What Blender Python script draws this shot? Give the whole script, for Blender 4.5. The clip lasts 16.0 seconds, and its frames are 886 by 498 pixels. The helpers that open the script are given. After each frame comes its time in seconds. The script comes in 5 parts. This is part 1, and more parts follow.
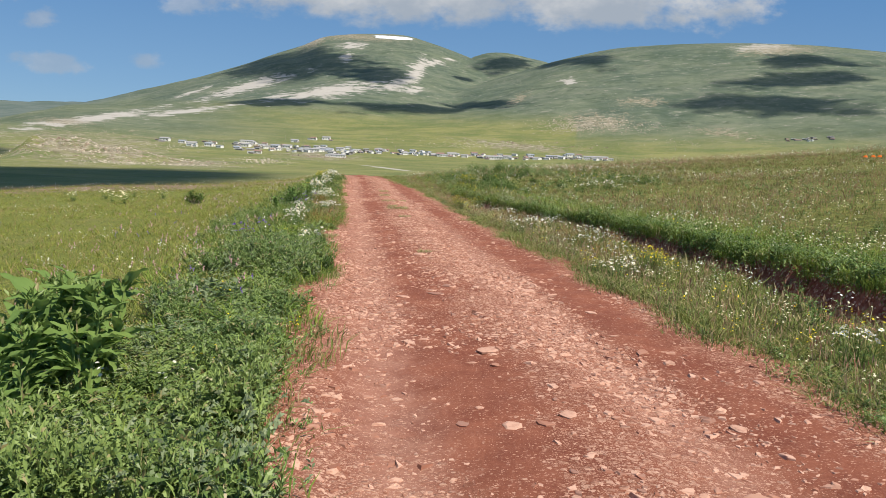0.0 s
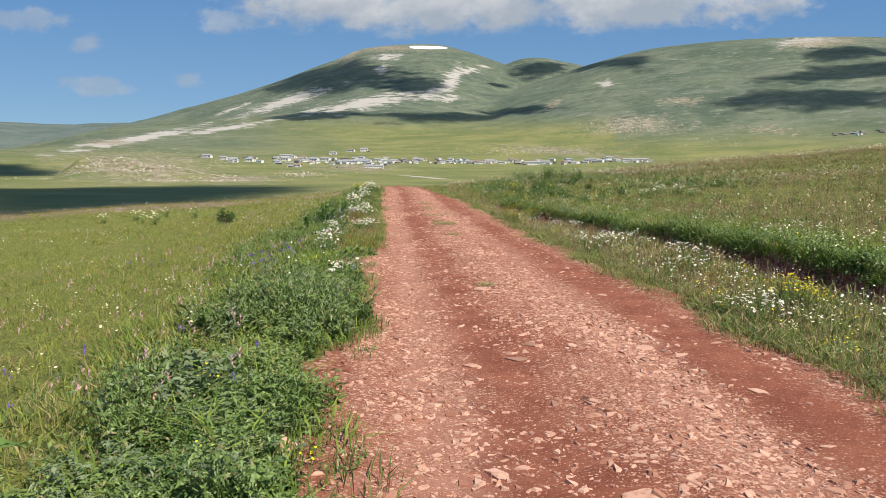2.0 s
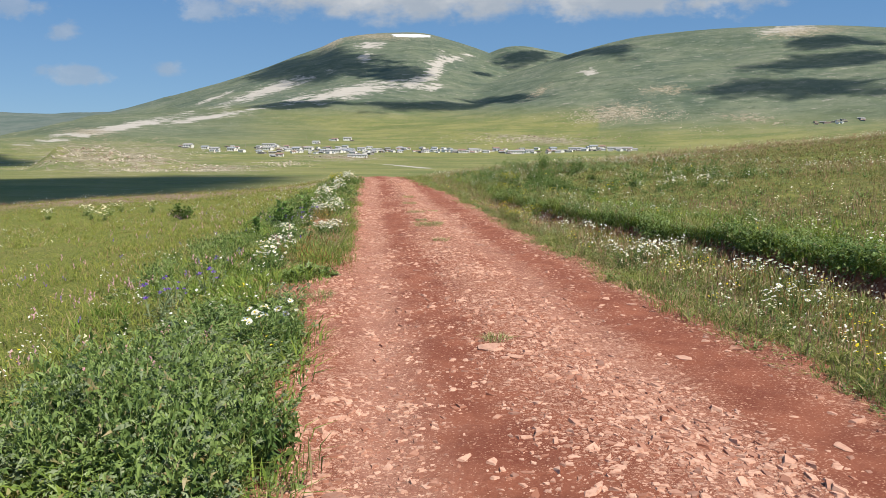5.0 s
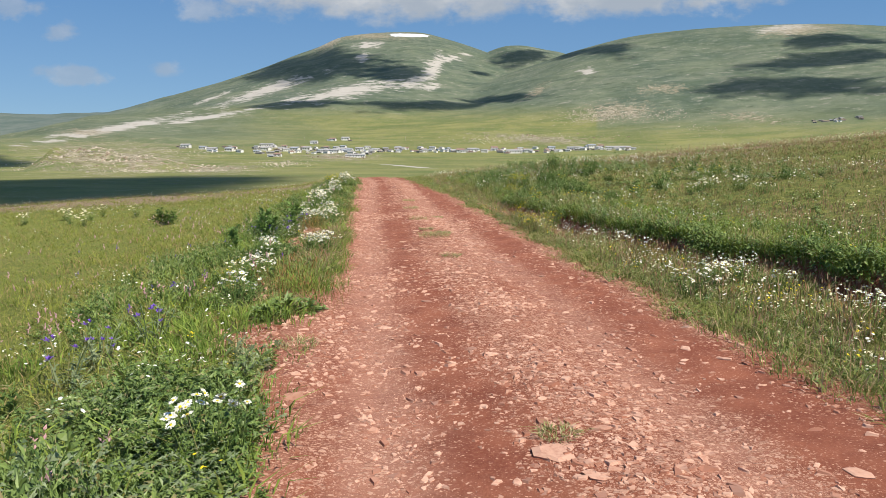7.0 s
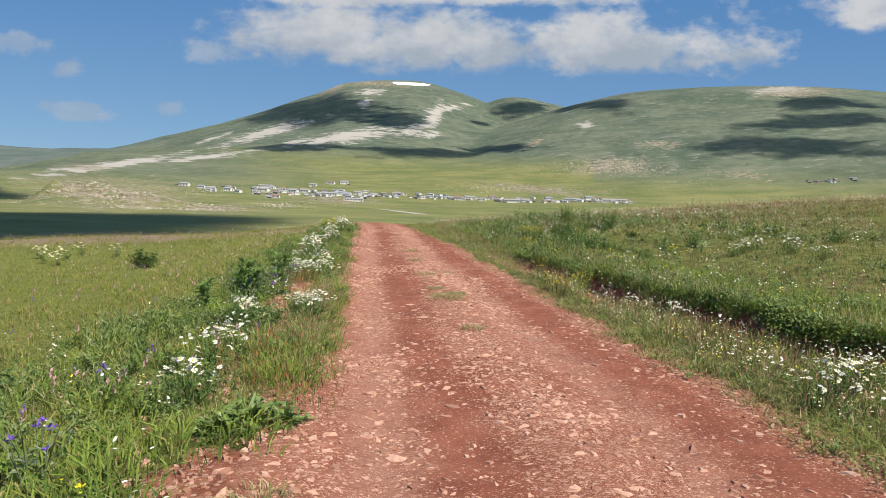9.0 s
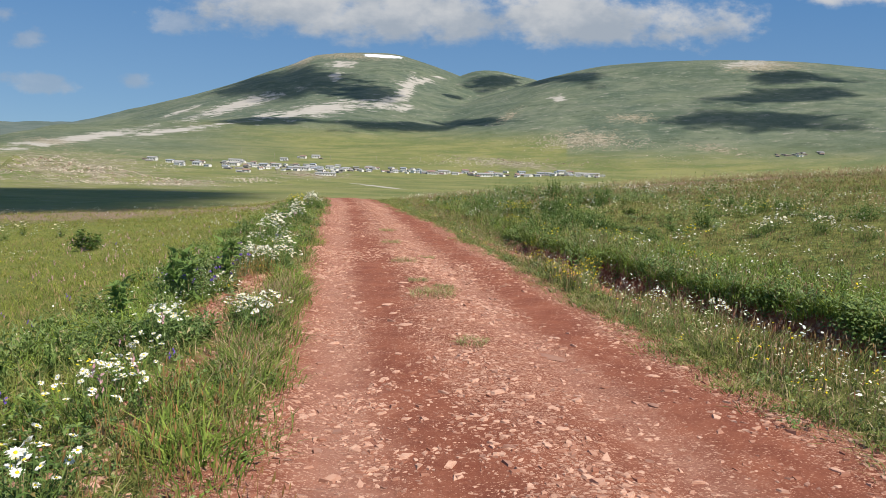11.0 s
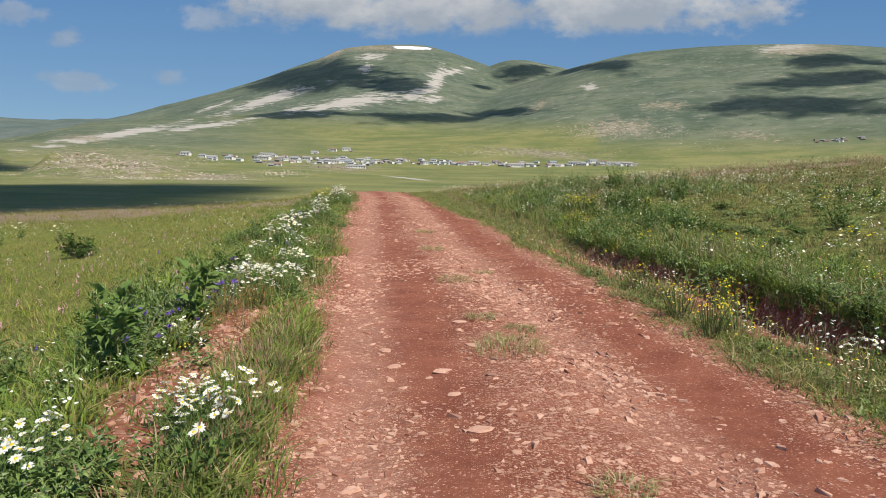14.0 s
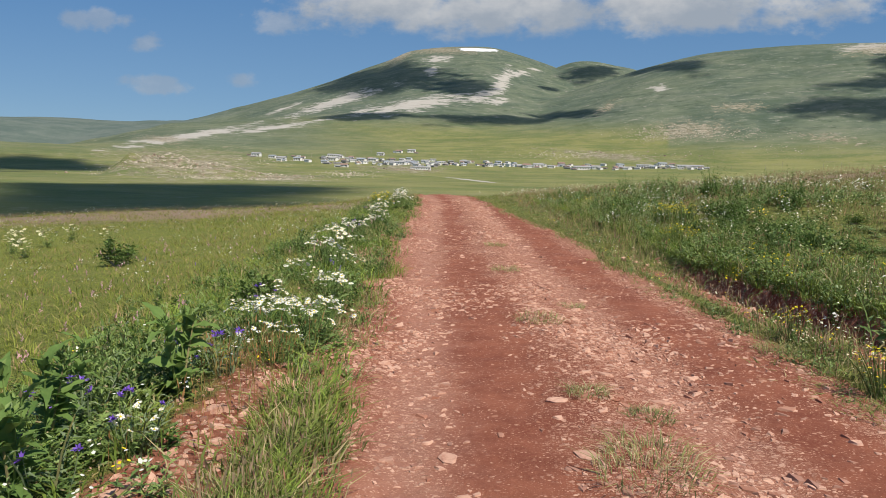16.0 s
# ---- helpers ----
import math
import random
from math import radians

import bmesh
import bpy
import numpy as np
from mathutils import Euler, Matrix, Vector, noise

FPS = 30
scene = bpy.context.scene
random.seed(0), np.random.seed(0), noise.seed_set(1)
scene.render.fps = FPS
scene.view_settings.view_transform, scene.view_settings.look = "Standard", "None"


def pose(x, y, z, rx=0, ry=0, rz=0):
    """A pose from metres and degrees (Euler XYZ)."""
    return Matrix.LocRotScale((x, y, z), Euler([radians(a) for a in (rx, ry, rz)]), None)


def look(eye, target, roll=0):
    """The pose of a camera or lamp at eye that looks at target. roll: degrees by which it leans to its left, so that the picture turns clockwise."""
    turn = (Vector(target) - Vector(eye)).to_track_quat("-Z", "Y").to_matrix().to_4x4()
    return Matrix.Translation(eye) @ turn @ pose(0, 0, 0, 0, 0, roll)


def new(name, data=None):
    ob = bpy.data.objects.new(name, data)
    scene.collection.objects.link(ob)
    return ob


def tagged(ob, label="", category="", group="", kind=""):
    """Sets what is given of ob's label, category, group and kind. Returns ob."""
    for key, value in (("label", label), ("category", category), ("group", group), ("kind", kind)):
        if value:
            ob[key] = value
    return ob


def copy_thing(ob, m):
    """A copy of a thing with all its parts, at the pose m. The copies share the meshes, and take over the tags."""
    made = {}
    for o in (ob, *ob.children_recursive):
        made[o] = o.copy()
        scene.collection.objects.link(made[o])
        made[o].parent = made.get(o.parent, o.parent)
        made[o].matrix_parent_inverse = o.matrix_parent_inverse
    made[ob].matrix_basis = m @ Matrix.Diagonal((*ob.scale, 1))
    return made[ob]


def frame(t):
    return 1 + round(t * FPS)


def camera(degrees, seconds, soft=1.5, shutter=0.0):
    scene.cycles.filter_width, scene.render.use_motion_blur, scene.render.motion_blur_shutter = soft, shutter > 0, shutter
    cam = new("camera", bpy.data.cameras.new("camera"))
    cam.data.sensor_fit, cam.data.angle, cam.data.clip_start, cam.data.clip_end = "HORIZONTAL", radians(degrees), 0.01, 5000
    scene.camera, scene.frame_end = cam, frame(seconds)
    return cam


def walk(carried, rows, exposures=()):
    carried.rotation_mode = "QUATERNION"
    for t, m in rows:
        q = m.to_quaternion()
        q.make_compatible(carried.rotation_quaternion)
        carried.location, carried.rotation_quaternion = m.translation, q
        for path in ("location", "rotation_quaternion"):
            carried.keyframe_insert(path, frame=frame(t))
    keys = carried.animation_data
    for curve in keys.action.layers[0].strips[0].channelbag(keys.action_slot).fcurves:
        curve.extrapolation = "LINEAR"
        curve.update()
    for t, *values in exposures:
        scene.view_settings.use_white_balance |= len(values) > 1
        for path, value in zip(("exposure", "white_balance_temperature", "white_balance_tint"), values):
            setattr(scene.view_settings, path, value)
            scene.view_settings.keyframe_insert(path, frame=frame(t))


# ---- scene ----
cam = camera(63.4, 16.0, 0.65)
METRES, EYE, TILT, LEAN, TURN = 17.241, 1.5, 0.0, 0.0, 0.0
ROWS = [
    (0.0, 0.0, 0.0, 0.0, 0.29, -7.19, -2.32),
    (0.5, -0.0054, 0.0346, -0.0001, 0.65, -7.2, -2.0),
    (1.0, -0.0115, 0.0697, -0.0005, 1.72, -6.93, -1.49),
    (1.5, -0.0159, 0.104, 0.0004, 2.83, -6.66, -0.87),
    (2.0, -0.0202, 0.1392, 0.0005, 3.25, -6.64, -0.37),
    (2.5, -0.0218, 0.172, 0.0004, 2.85, -6.86, -0.2),
    (3.0, -0.0244, 0.2073, -0.0005, 2.29, -7.26, -0.11),
    (3.5, -0.0248, 0.2392, -0.0002, 2.09, -7.43, -0.13),
    (4.0, -0.0267, 0.2718, -0.0013, 2.04, -7.62, -0.2),
    (6.5, -0.041, 0.4161, -0.0011, 1.88, -7.25, -0.18),
    (7.0, -0.046, 0.4464, -0.0012, 1.84, -7.52, -0.09),
    (7.5, -0.0526, 0.4765, 0.0002, 2.04, -6.29, -0.26),
    (8.0, -0.0573, 0.5062, 0.0012, 2.19, -4.76, -1.2),
    (8.5, -0.0636, 0.5355, 0.0001, 2.09, -3.92, -1.68),
    (9.0, -0.0674, 0.5653, -0.0011, 1.64, -3.8, -2.04),
    (9.5, -0.0713, 0.5958, -0.0016, 0.67, -4.04, -2.06),
    (12.0, -0.0857, 0.7469, -0.0022, -0.58, -6.42, -1.94),
    (12.5, -0.091, 0.7777, -0.0028, -0.15, -6.43, -1.48),
    (13.0, -0.0958, 0.8095, -0.0029, 0.33, -6.24, -1.11),
    (13.5, -0.0981, 0.8405, -0.004, 1.1, -6.54, -1.0),
    (14.0, -0.1008, 0.8713, -0.0042, 1.88, -6.53, -1.16),
    (14.5, -0.1029, 0.9007, -0.0036, 2.91, -5.99, -1.55),
    (15.0, -0.1059, 0.9315, -0.003, 4.18, -5.68, -1.86),
    (15.5, -0.1105, 0.9615, -0.0032, 5.72, -5.94, -1.61),
    (16.0, -0.1153, 0.9919, -0.0032, 7.0, -6.5, -1.53),
]
walk(cam, [(t, pose(0, 0, EYE, TILT, LEAN, TURN) @ pose(METRES * x, METRES * y, METRES * z, 90 + pitch, roll, yaw)) for t, x, y, z, yaw, pitch, roll in ROWS],
     exposures=[(0, 0.39), (3.5, 0.45), (7, 0.45), (9.5, 0.37), (12.5, 0.3), (16, 0.22)])

# ---- world, sun, sky ----
SUN_AZ, SUN_EL = 132.0, 55.0            # degrees: to the right of the road's first direction, height
sun_way = Vector((math.sin(radians(SUN_AZ)) * math.cos(radians(SUN_EL)), math.cos(radians(SUN_AZ)) * math.cos(radians(SUN_EL)), math.sin(radians(SUN_EL))))
sun = new("sun", bpy.data.lights.new("sun", "SUN"))
sun.data.energy, sun.data.angle, sun.data.color = 5.0, radians(0.53), (1.0, 0.935, 0.83)
sun.matrix_world = look(sun_way * 100, (0, 0, 0))


class Nodes:
    """Short way to write a node tree."""

    def __init__(self, tree):
        self.tree = tree
        tree.nodes.clear()

    def put(self, kind, out=0, props=(), **inputs):
        node = self.tree.nodes.new(kind)
        props = dict(props)
        if "operation" in props:
            node.operation = props["operation"]
        if "interpolation_type" in props:
            node.interpolation_type = props["interpolation_type"]
        if "data_type" in props:
            node.data_type = props["data_type"]
        if "noise_dimensions" in props:
            node.noise_dimensions = props["noise_dimensions"]
        if "feature" in props:
            node.feature = props["feature"]
        if "attribute_name" in props:
            node.attribute_name = props["attribute_name"]
        for key, value in inputs.items():
            slot = node.inputs[int(key[1:])] if key[0] == "i" and key[1:].isdigit() else node.inputs[key.replace("_", " ")]
            if isinstance(value, bpy.types.NodeSocket):
                self.tree.links.new(value, slot)
            else:
                slot.default_value = value
        return node.outputs[out] if out is not None else node

    def math(self, op, a, b=0.0):
        return self.put("ShaderNodeMath", props={"operation": op}, i0=a, i1=b)

    def ramp(self, value, low, high, a=0.0, b=1.0):
        return self.put("ShaderNodeMapRange", props={"interpolation_type": "SMOOTHSTEP"}, Value=value, i1=low, i2=high, i3=a, i4=b)

    def mix(self, fac, a, b):
        node = self.put("ShaderNodeMix", None, props={"data_type": "RGBA"})
        for slot, value in ((0, fac), (6, a), (7, b)):
            if isinstance(value, bpy.types.NodeSocket):
                self.tree.links.new(value, node.inputs[slot])
            else:
                node.inputs[slot].default_value = (*value, 1.0) if isinstance(value, tuple) and len(value) == 3 else value
        return node.outputs[2]

    def noise(self, vector, scale, detail=4.0, rough=0.6, out=0, dims="3D"):
        return self.put("ShaderNodeTexNoise", out, props={"noise_dimensions": dims}, Vector=vector, Scale=scale, Detail=detail, Roughness=rough)


world = bpy.data.worlds.new("sky")
scene.world = world
world.use_nodes = True
n = Nodes(world.node_tree)
air = n.put("ShaderNodeTexSky", None)
air.sky_type, air.sun_disc, air.sun_elevation, air.sun_rotation = "NISHITA", False, radians(SUN_EL), radians(SUN_AZ)
air.altitude, air.air_density, air.dust_density, air.ozone_density = 1500.0, 0.9, 0.1, 1.3
sky = n.put("ShaderNodeVectorMath", props={"operation": "MULTIPLY"}, i0=air.outputs[0], i1=(0.86, 0.99, 1.08))
way = n.put("ShaderNodeTexCoord", 0)
split = n.put("ShaderNodeSeparateXYZ", None, i0=way)
ahead = n.math("MAXIMUM", split.outputs[1], 0.05)
across, up = n.math("DIVIDE", split.outputs[0], ahead), n.math("DIVIDE", split.outputs[2], ahead)
flat = n.put("ShaderNodeCombineXYZ", i0=across, i1=n.math("MULTIPLY", up, 1.6), i2=0.0)
billow = n.noise(flat, 9.0, 7.0, 0.55)
haze = n.mix(n.ramp(up, 0.02, 0.42), (2.4, 4.6, 7.6), (0.85, 3.1, 7.3))
sky = n.mix(0.65, sky, haze)
wisps = n.noise(flat, 3.2, 6.0, 0.6)
puffs = n.math("ADD", n.math("MULTIPLY", billow, 0.6), n.math("MULTIPLY", n.noise(flat, 26.0, 6.0, 0.6), 0.4))


def cloud_mass(x, z, half_width, below, above, ragged):
    """Soft cloud with a flat base: its middle, half width, and reach below and above, in slopes of the view."""
    dx = n.math("DIVIDE", n.math("SUBTRACT", across, x), half_width)
    dz = n.math("SUBTRACT", up, z)
    dz = n.math("ADD", n.math("DIVIDE", n.math("MAXIMUM", dz, 0.0), above), n.math("DIVIDE", n.math("MAXIMUM", n.math("MULTIPLY", dz, -1.0), 0.0), below))
    far = n.math("SQRT", n.math("ADD", n.math("MULTIPLY", dx, dx), n.math("MULTIPLY", dz, dz)))
    lump = n.math("MULTIPLY", n.math("SUBTRACT", puffs, 0.5), n.math("MULTIPLY", ragged, 1.7))
    return n.ramp(n.math("ADD", n.math("SUBTRACT", 1.0, far), lump), -0.02, 0.62)


CLOUDS = [(-0.21, 0.222, 0.17, 0.045, 0.055, 1.6), (-0.04, 0.212, 0.2, 0.04, 0.06, 1.6), (0.2, 0.212, 0.25, 0.034, 0.07, 1.8), (0.57, 0.275, 0.13, 0.03, 0.05, 1.5),
          (-0.2, 0.28, 0.14, 0.03, 0.05, 1.8), (0.0, 0.285, 0.32, 0.02, 0.05, 1.8)]
SMALL = [(-0.415, 0.115, 0.032, 0.014, 0.018, 1.8), (-0.54, 0.105, 0.06, 0.014, 0.018, 2.4), (-0.56, 0.165, 0.035, 0.016, 0.018, 2.4), (-0.36, 0.195, 0.06, 0.02, 0.024, 2.6), (-0.63, 0.2, 0.07, 0.02, 0.024, 2.6)]
cover = 0.0
for c in CLOUDS:
    cover = n.math("MAXIMUM", cover, cloud_mass(*c))
thin = 0.0
for c in SMALL:
    thin = n.math("MAXIMUM", thin, cloud_mass(*c))
cover = n.math("MAXIMUM", cover, n.math("MULTIPLY", thin, 0.5))
high = n.ramp(up, 0.34, 0.7)
cover = n.math("MAXIMUM", cover, n.math("MULTIPLY", n.math("MULTIPLY", high, n.ramp(wisps, 0.5, 0.68)), 0.8))
inside = n.noise(flat, 11.0, 7.0, 0.6)
lit = n.math("ADD", n.math("MULTIPLY", n.math("SUBTRACT", inside, 0.5), 2.6), n.ramp(up, 0.185, 0.25, 0.15, 0.75))
white = n.mix(n.ramp(lit, 0.0, 1.0), (4.9, 5.5, 6.3), (8.0, 8.1, 8.2))
colour = n.mix(n.math("MULTIPLY", cover, 0.92), sky, white)
n.put("ShaderNodeOutputWorld", None, Surface=n.put("ShaderNodeBackground", Color=colour, Strength=0.061))

# ---- shape of the land ----
def hash2(i, j, seed):
    v = np.sin(i * 127.1 + j * 311.7 + seed * 74.7) * 43758.5453
    return v - np.floor(v)


def value_noise(x, y, seed=0):
    i, j = np.floor(x), np.floor(y)
    u, v = x - i, y - j
    u, v = u * u * (3 - 2 * u), v * v * (3 - 2 * v)
    a, b, c, d = hash2(i, j, seed), hash2(i + 1, j, seed), hash2(i, j + 1, seed), hash2(i + 1, j + 1, seed)
    return (a + (b - a) * u) * (1 - v) + (c + (d - c) * u) * v - 0.5


def fbm(x, y, octaves=4, seed=0, gain=0.5):
    total, size = 0.0, 1.0
    for k in range(octaves):
        total = total + size * value_noise(x * 2.03 ** k, y * 2.03 ** k, seed + k)
        size *= gain
    return total


def step(a, b, v):
    u = np.clip((v - a) / (b - a), 0, 1)
    return u * u * (3 - 2 * u)


def smooth(v, xs, ys):
    """Curve through the points, with eased tangents."""
    xs, ys = np.asarray(xs, float), np.asarray(ys, float)
    m = np.gradient(ys, xs)
    k = np.clip(np.searchsorted(xs, v) - 1, 0, len(xs) - 2)
    h = xs[k + 1] - xs[k]
    u = np.clip((v - xs[k]) / h, 0, 1)
    return ((2 * u ** 3 - 3 * u ** 2 + 1) * ys[k] + (u ** 3 - 2 * u ** 2 + u) * h * m[k]
            + (-2 * u ** 3 + 3 * u ** 2) * ys[k + 1] + (u ** 3 - u ** 2) * h * m[k + 1])


def road_mid(y):
    """Where the middle of the road runs, for each y."""
    return smooth(np.asarray(y, float), [-40, 4, 9, 15, 21, 26, 31, 39, 46, 52, 90], [7.2, 0.97, 0.27, -0.56, -1.43, -2.1, -2.75, -3.75, -4.6, -5.65, -14.0])


def narrowing(s, y):
    """Distance from the road's middle, counted larger on the right where the track narrows ahead."""
    return np.abs(s) + 0.8 * step(31, 47, y) * (s > 0)


def ditch_width(y):
    """How much of the ditch lies bare."""
    return 0.38 + 0.5 * step(19.0, 21.5, y) + 0.45 * step(10.2, 8.8, y)


def bank_foot(y):
    """Distance of the cut bank from the road's middle."""
    return smooth(np.asarray(y, float), [-40, 2, 12, 16.4, 19.5, 23.5, 29, 34, 60], [4.6, 4.4, 4.25, 4.0, 3.5, 3.2, 2.95, 2.9, 2.9]) + 0.22 * value_noise(np.asarray(y) * 0.9, 3.3, 5) + 0.1 * value_noise(np.asarray(y) * 3.1, 3.3, 8)


BASE_R = [60, 110, 150, 200, 300, 440, 750, 1050, 1300, 1600, 2000, 2600, 3200, 4000, 6000]
BASE_T = [-0.10, -0.085, -0.061, -0.048, -0.032, -0.0255, -0.015, -0.004, 0.012, 0.027, 0.040, 0.040, 0.036, 0.034, 0.030]
# bearing in degrees to the right of +y, slope of the sight line to the crest
MAIN = ([-46, -36, -31, -28, -24.2, -18.6, -15.3, -13.1, -11.4, -9.9, -8.4, -5.8, -3.2, -1.8, 0.8, 5.2, 10, 18], [0.0, 0.006, 0.028, 0.044, 0.062, 0.094, 0.115, 0.131, 0.142, 0.154, 0.159, 0.163, 0.162, 0.156, 0.142, 0.110, 0.07, 0.02])
KNOLL = ([-4, 0.4, 1.7, 3.0, 4.3, 6.0, 7.7, 10, 14], [0.06, 0.126, 0.139, 0.146, 0.1465, 0.141, 0.134, 0.11, 0.04])
RIGHT = ([-10, -5.8, 2.1, 5.6, 7.3, 9.4, 12.3, 15.5, 19.4, 23.1, 26.6, 28.8, 32.6, 42, 60], [0.04, 0.063, 0.103, 0.122, 0.132, 0.142, 0.153, 0.158, 0.160, 0.1585, 0.154, 0.149, 0.138, 0.09, 0.03])
FAR = ([-75, -50, -38, -33.4, -31.7, -30, -26, -20, -10], [0.03, 0.042, 0.0455, 0.0475, 0.0465, 0.047, 0.051, 0.045, 0.03])


def far_height(r, az):
    t = smooth(np.log(r), np.log(BASE_R), BASE_T) - 0.03 * step(-27, -36, az) * step(1250, 1900, r) * step(4600, 3300, r)
    x, y = r * np.sin(np.radians(az)), r * np.cos(np.radians(az))
    z = 1.5 + t * r + step(250, 900, r) * fbm(x / 220, y / 220, 4, 11) * 0.007 * r + step(90, 200, r) * fbm(x / 60, y / 60, 3, 12) * 1.2
    # stony rise before the village
    rise = step(-32.5, -30, az) * step(-18, -27, az) * np.exp(-((r - 650) / 85) ** 2)
    z = z + rise * (10.5 + 9.0 * fbm(x / 30, y / 30, 5, 14, 0.6))
    for k, (crest, foot, reach, power) in enumerate(((MAIN, 1650, 4300, 1.15), (KNOLL, 2400, 3900, 1.3), (RIGHT, 1350, 3300, 1.1), (FAR, 3300, 4800, 1.0))):
        edge = smooth(np.clip(az, crest[0][0], crest[0][-1]), *crest)
        fade = step(crest[0][0] - 12, crest[0][0], az) * step(crest[0][-1] + 12, crest[0][-1], az)
        top = 1.5 + edge * reach
        u = np.clip((r - foot) / (reach - foot), 0, 2)
        s = np.where(u < 1, 0.55 * u ** power + 0.45 * (u * u * (3 - 2 * u)), 1 - 0.5 * (u - 1) ** 2)
        gully = (fbm(x / 520, y / 520, 5, 20 + k, 0.5) * 0.010 + np.abs(fbm(x / 800, y / 1500, 3, 25 + k)) * -0.005) * np.sin(np.clip(u, 0, 1) * np.pi) * reach
        hill = 1.5 + t * r + (top - (1.5 + smooth(np.log(np.full_like(r, reach)), np.log(BASE_R), BASE_T) * reach)) * s * fade + gully * fade
        z = np.maximum(z, hill)
    return z


def near_height(s, y):
    z = smooth(np.clip(s, -90, 0), [-90, -45, -21, -9, -5, -3.2, -2.3, -1.75, -1.5, 0], [-5.0, -3.0, -1.65, -1.02, -0.5, -0.1, 0.0, -0.02, -0.04, -0.03])
    foot = bank_foot(y)
    right = smooth(np.clip(s, 0, 4.6), [0, 1.5, 1.75, 2.3, 2.7, 4.6], [-0.03, -0.04, -0.03, 0.0, 0.0, 0.0])
    depth = 0.22 * step(33, 25, y)
    ditch = -depth * step(foot - 0.75, foot - 0.2, s)
    top = 0.25 * step(55, 40, y) + 0.104 * np.clip(s - 4, -1.5, 46) - 0.0011 * np.clip(s - 27, 0, 60) ** 2
    top = top + 0.36 * np.exp(-((s - 6.4) / 3.2) ** 2) * np.exp(-((y - 38) / 7.5) ** 2)
    soft = step(25, 32, y)
    lift = step(foot - 0.12 - 0.8 * soft, foot + 0.06 + 0.4 * soft, s)
    right = right + ditch + lift * (top - right - ditch)
    z = np.where(s < 0, z, right)
    off = step(1.6, 3.0, np.abs(s))
    return z + off * (fbm(s / 1.3, y / 1.3, 4, 31) * np.where(s < -4.5, 0.025, 0.09) + fbm(s / 7, y / 7, 2, 35) * 0.22 * step(4, 12, np.abs(s)))


def height(x, y):
    x, y = np.asarray(x, float), np.asarray(y, float)
    r, az = np.hypot(x + 1, y - 8), np.degrees(np.arctan2(x + 1, y - 8))
    near = near_height(x - road_mid(np.clip(y, -90, 90)), y)
    w = step(45, 105, r)
    return near * (1 - w) + far_height(np.maximum(r, 60), az) * w


def mesh_of(name, verts, faces, material=None, smooth_faces=False, layers=None):
    """Mesh from arrays: faces is an array of rows of 3 or 4 corners."""
    me = bpy.data.meshes.new(name)
    count, corners = faces.shape
    me.vertices.add(len(verts))
    me.vertices.foreach_set("co", np.ascontiguousarray(verts, dtype=np.float32).ravel())
    me.loops.add(count * corners)
    me.polygons.add(count)
    me.loops.foreach_set("vertex_index", np.ascontiguousarray(faces, dtype=np.int32).ravel())
    me.polygons.foreach_set("loop_start", np.arange(0, count * corners, corners, dtype=np.int32))
    me.polygons.foreach_set("loop_total", np.full(count, corners, dtype=np.int32))
    me.polygons.foreach_set("use_smooth", np.full(count, smooth_faces, dtype=bool))
    for key, values in (layers or {}).items():
        me.attributes.new(key, "FLOAT", "POINT").data.foreach_set("value", np.ascontiguousarray(values, dtype=np.float32))
    me.update(calc_edges=True)
    if material:
        me.materials.append(material)
    return me


def grid_faces(rows, cols, start=0):
    a = (np.arange(rows - 1)[:, None] * cols + np.arange(cols - 1)[None, :]).ravel() + start
    return np.stack([a, a + 1, a + cols + 1, a + cols], 1)

# ---- materials ----
def material(name, build):
    m = bpy.data.materials.new(name)
    m.use_nodes = True
    k = Nodes(m.node_tree)
    k.put("ShaderNodeOutputMaterial", None, Surface=build(k))
    return m


def attribute(k, key):
    return k.put("ShaderNodeAttribute", 2, props={"attribute_name": key})


def place(k):
    return k.put("ShaderNodeNewGeometry", 0)


def bump(k, value, strength, distance):
    return k.put("ShaderNodeBump", Height=value, Strength=strength, Distance=distance)


def matte(k, colour, rough=0.9, normal=None, spec=0.2):
    node = k.put("ShaderNodeBsdfPrincipled", None, Base_Color=colour if isinstance(colour, bpy.types.NodeSocket) else (*colour, 1), Roughness=rough, Specular_IOR_Level=spec)
    if normal is not None:
        k.tree.links.new(normal, node.inputs["Normal"])
    return node.outputs[0]


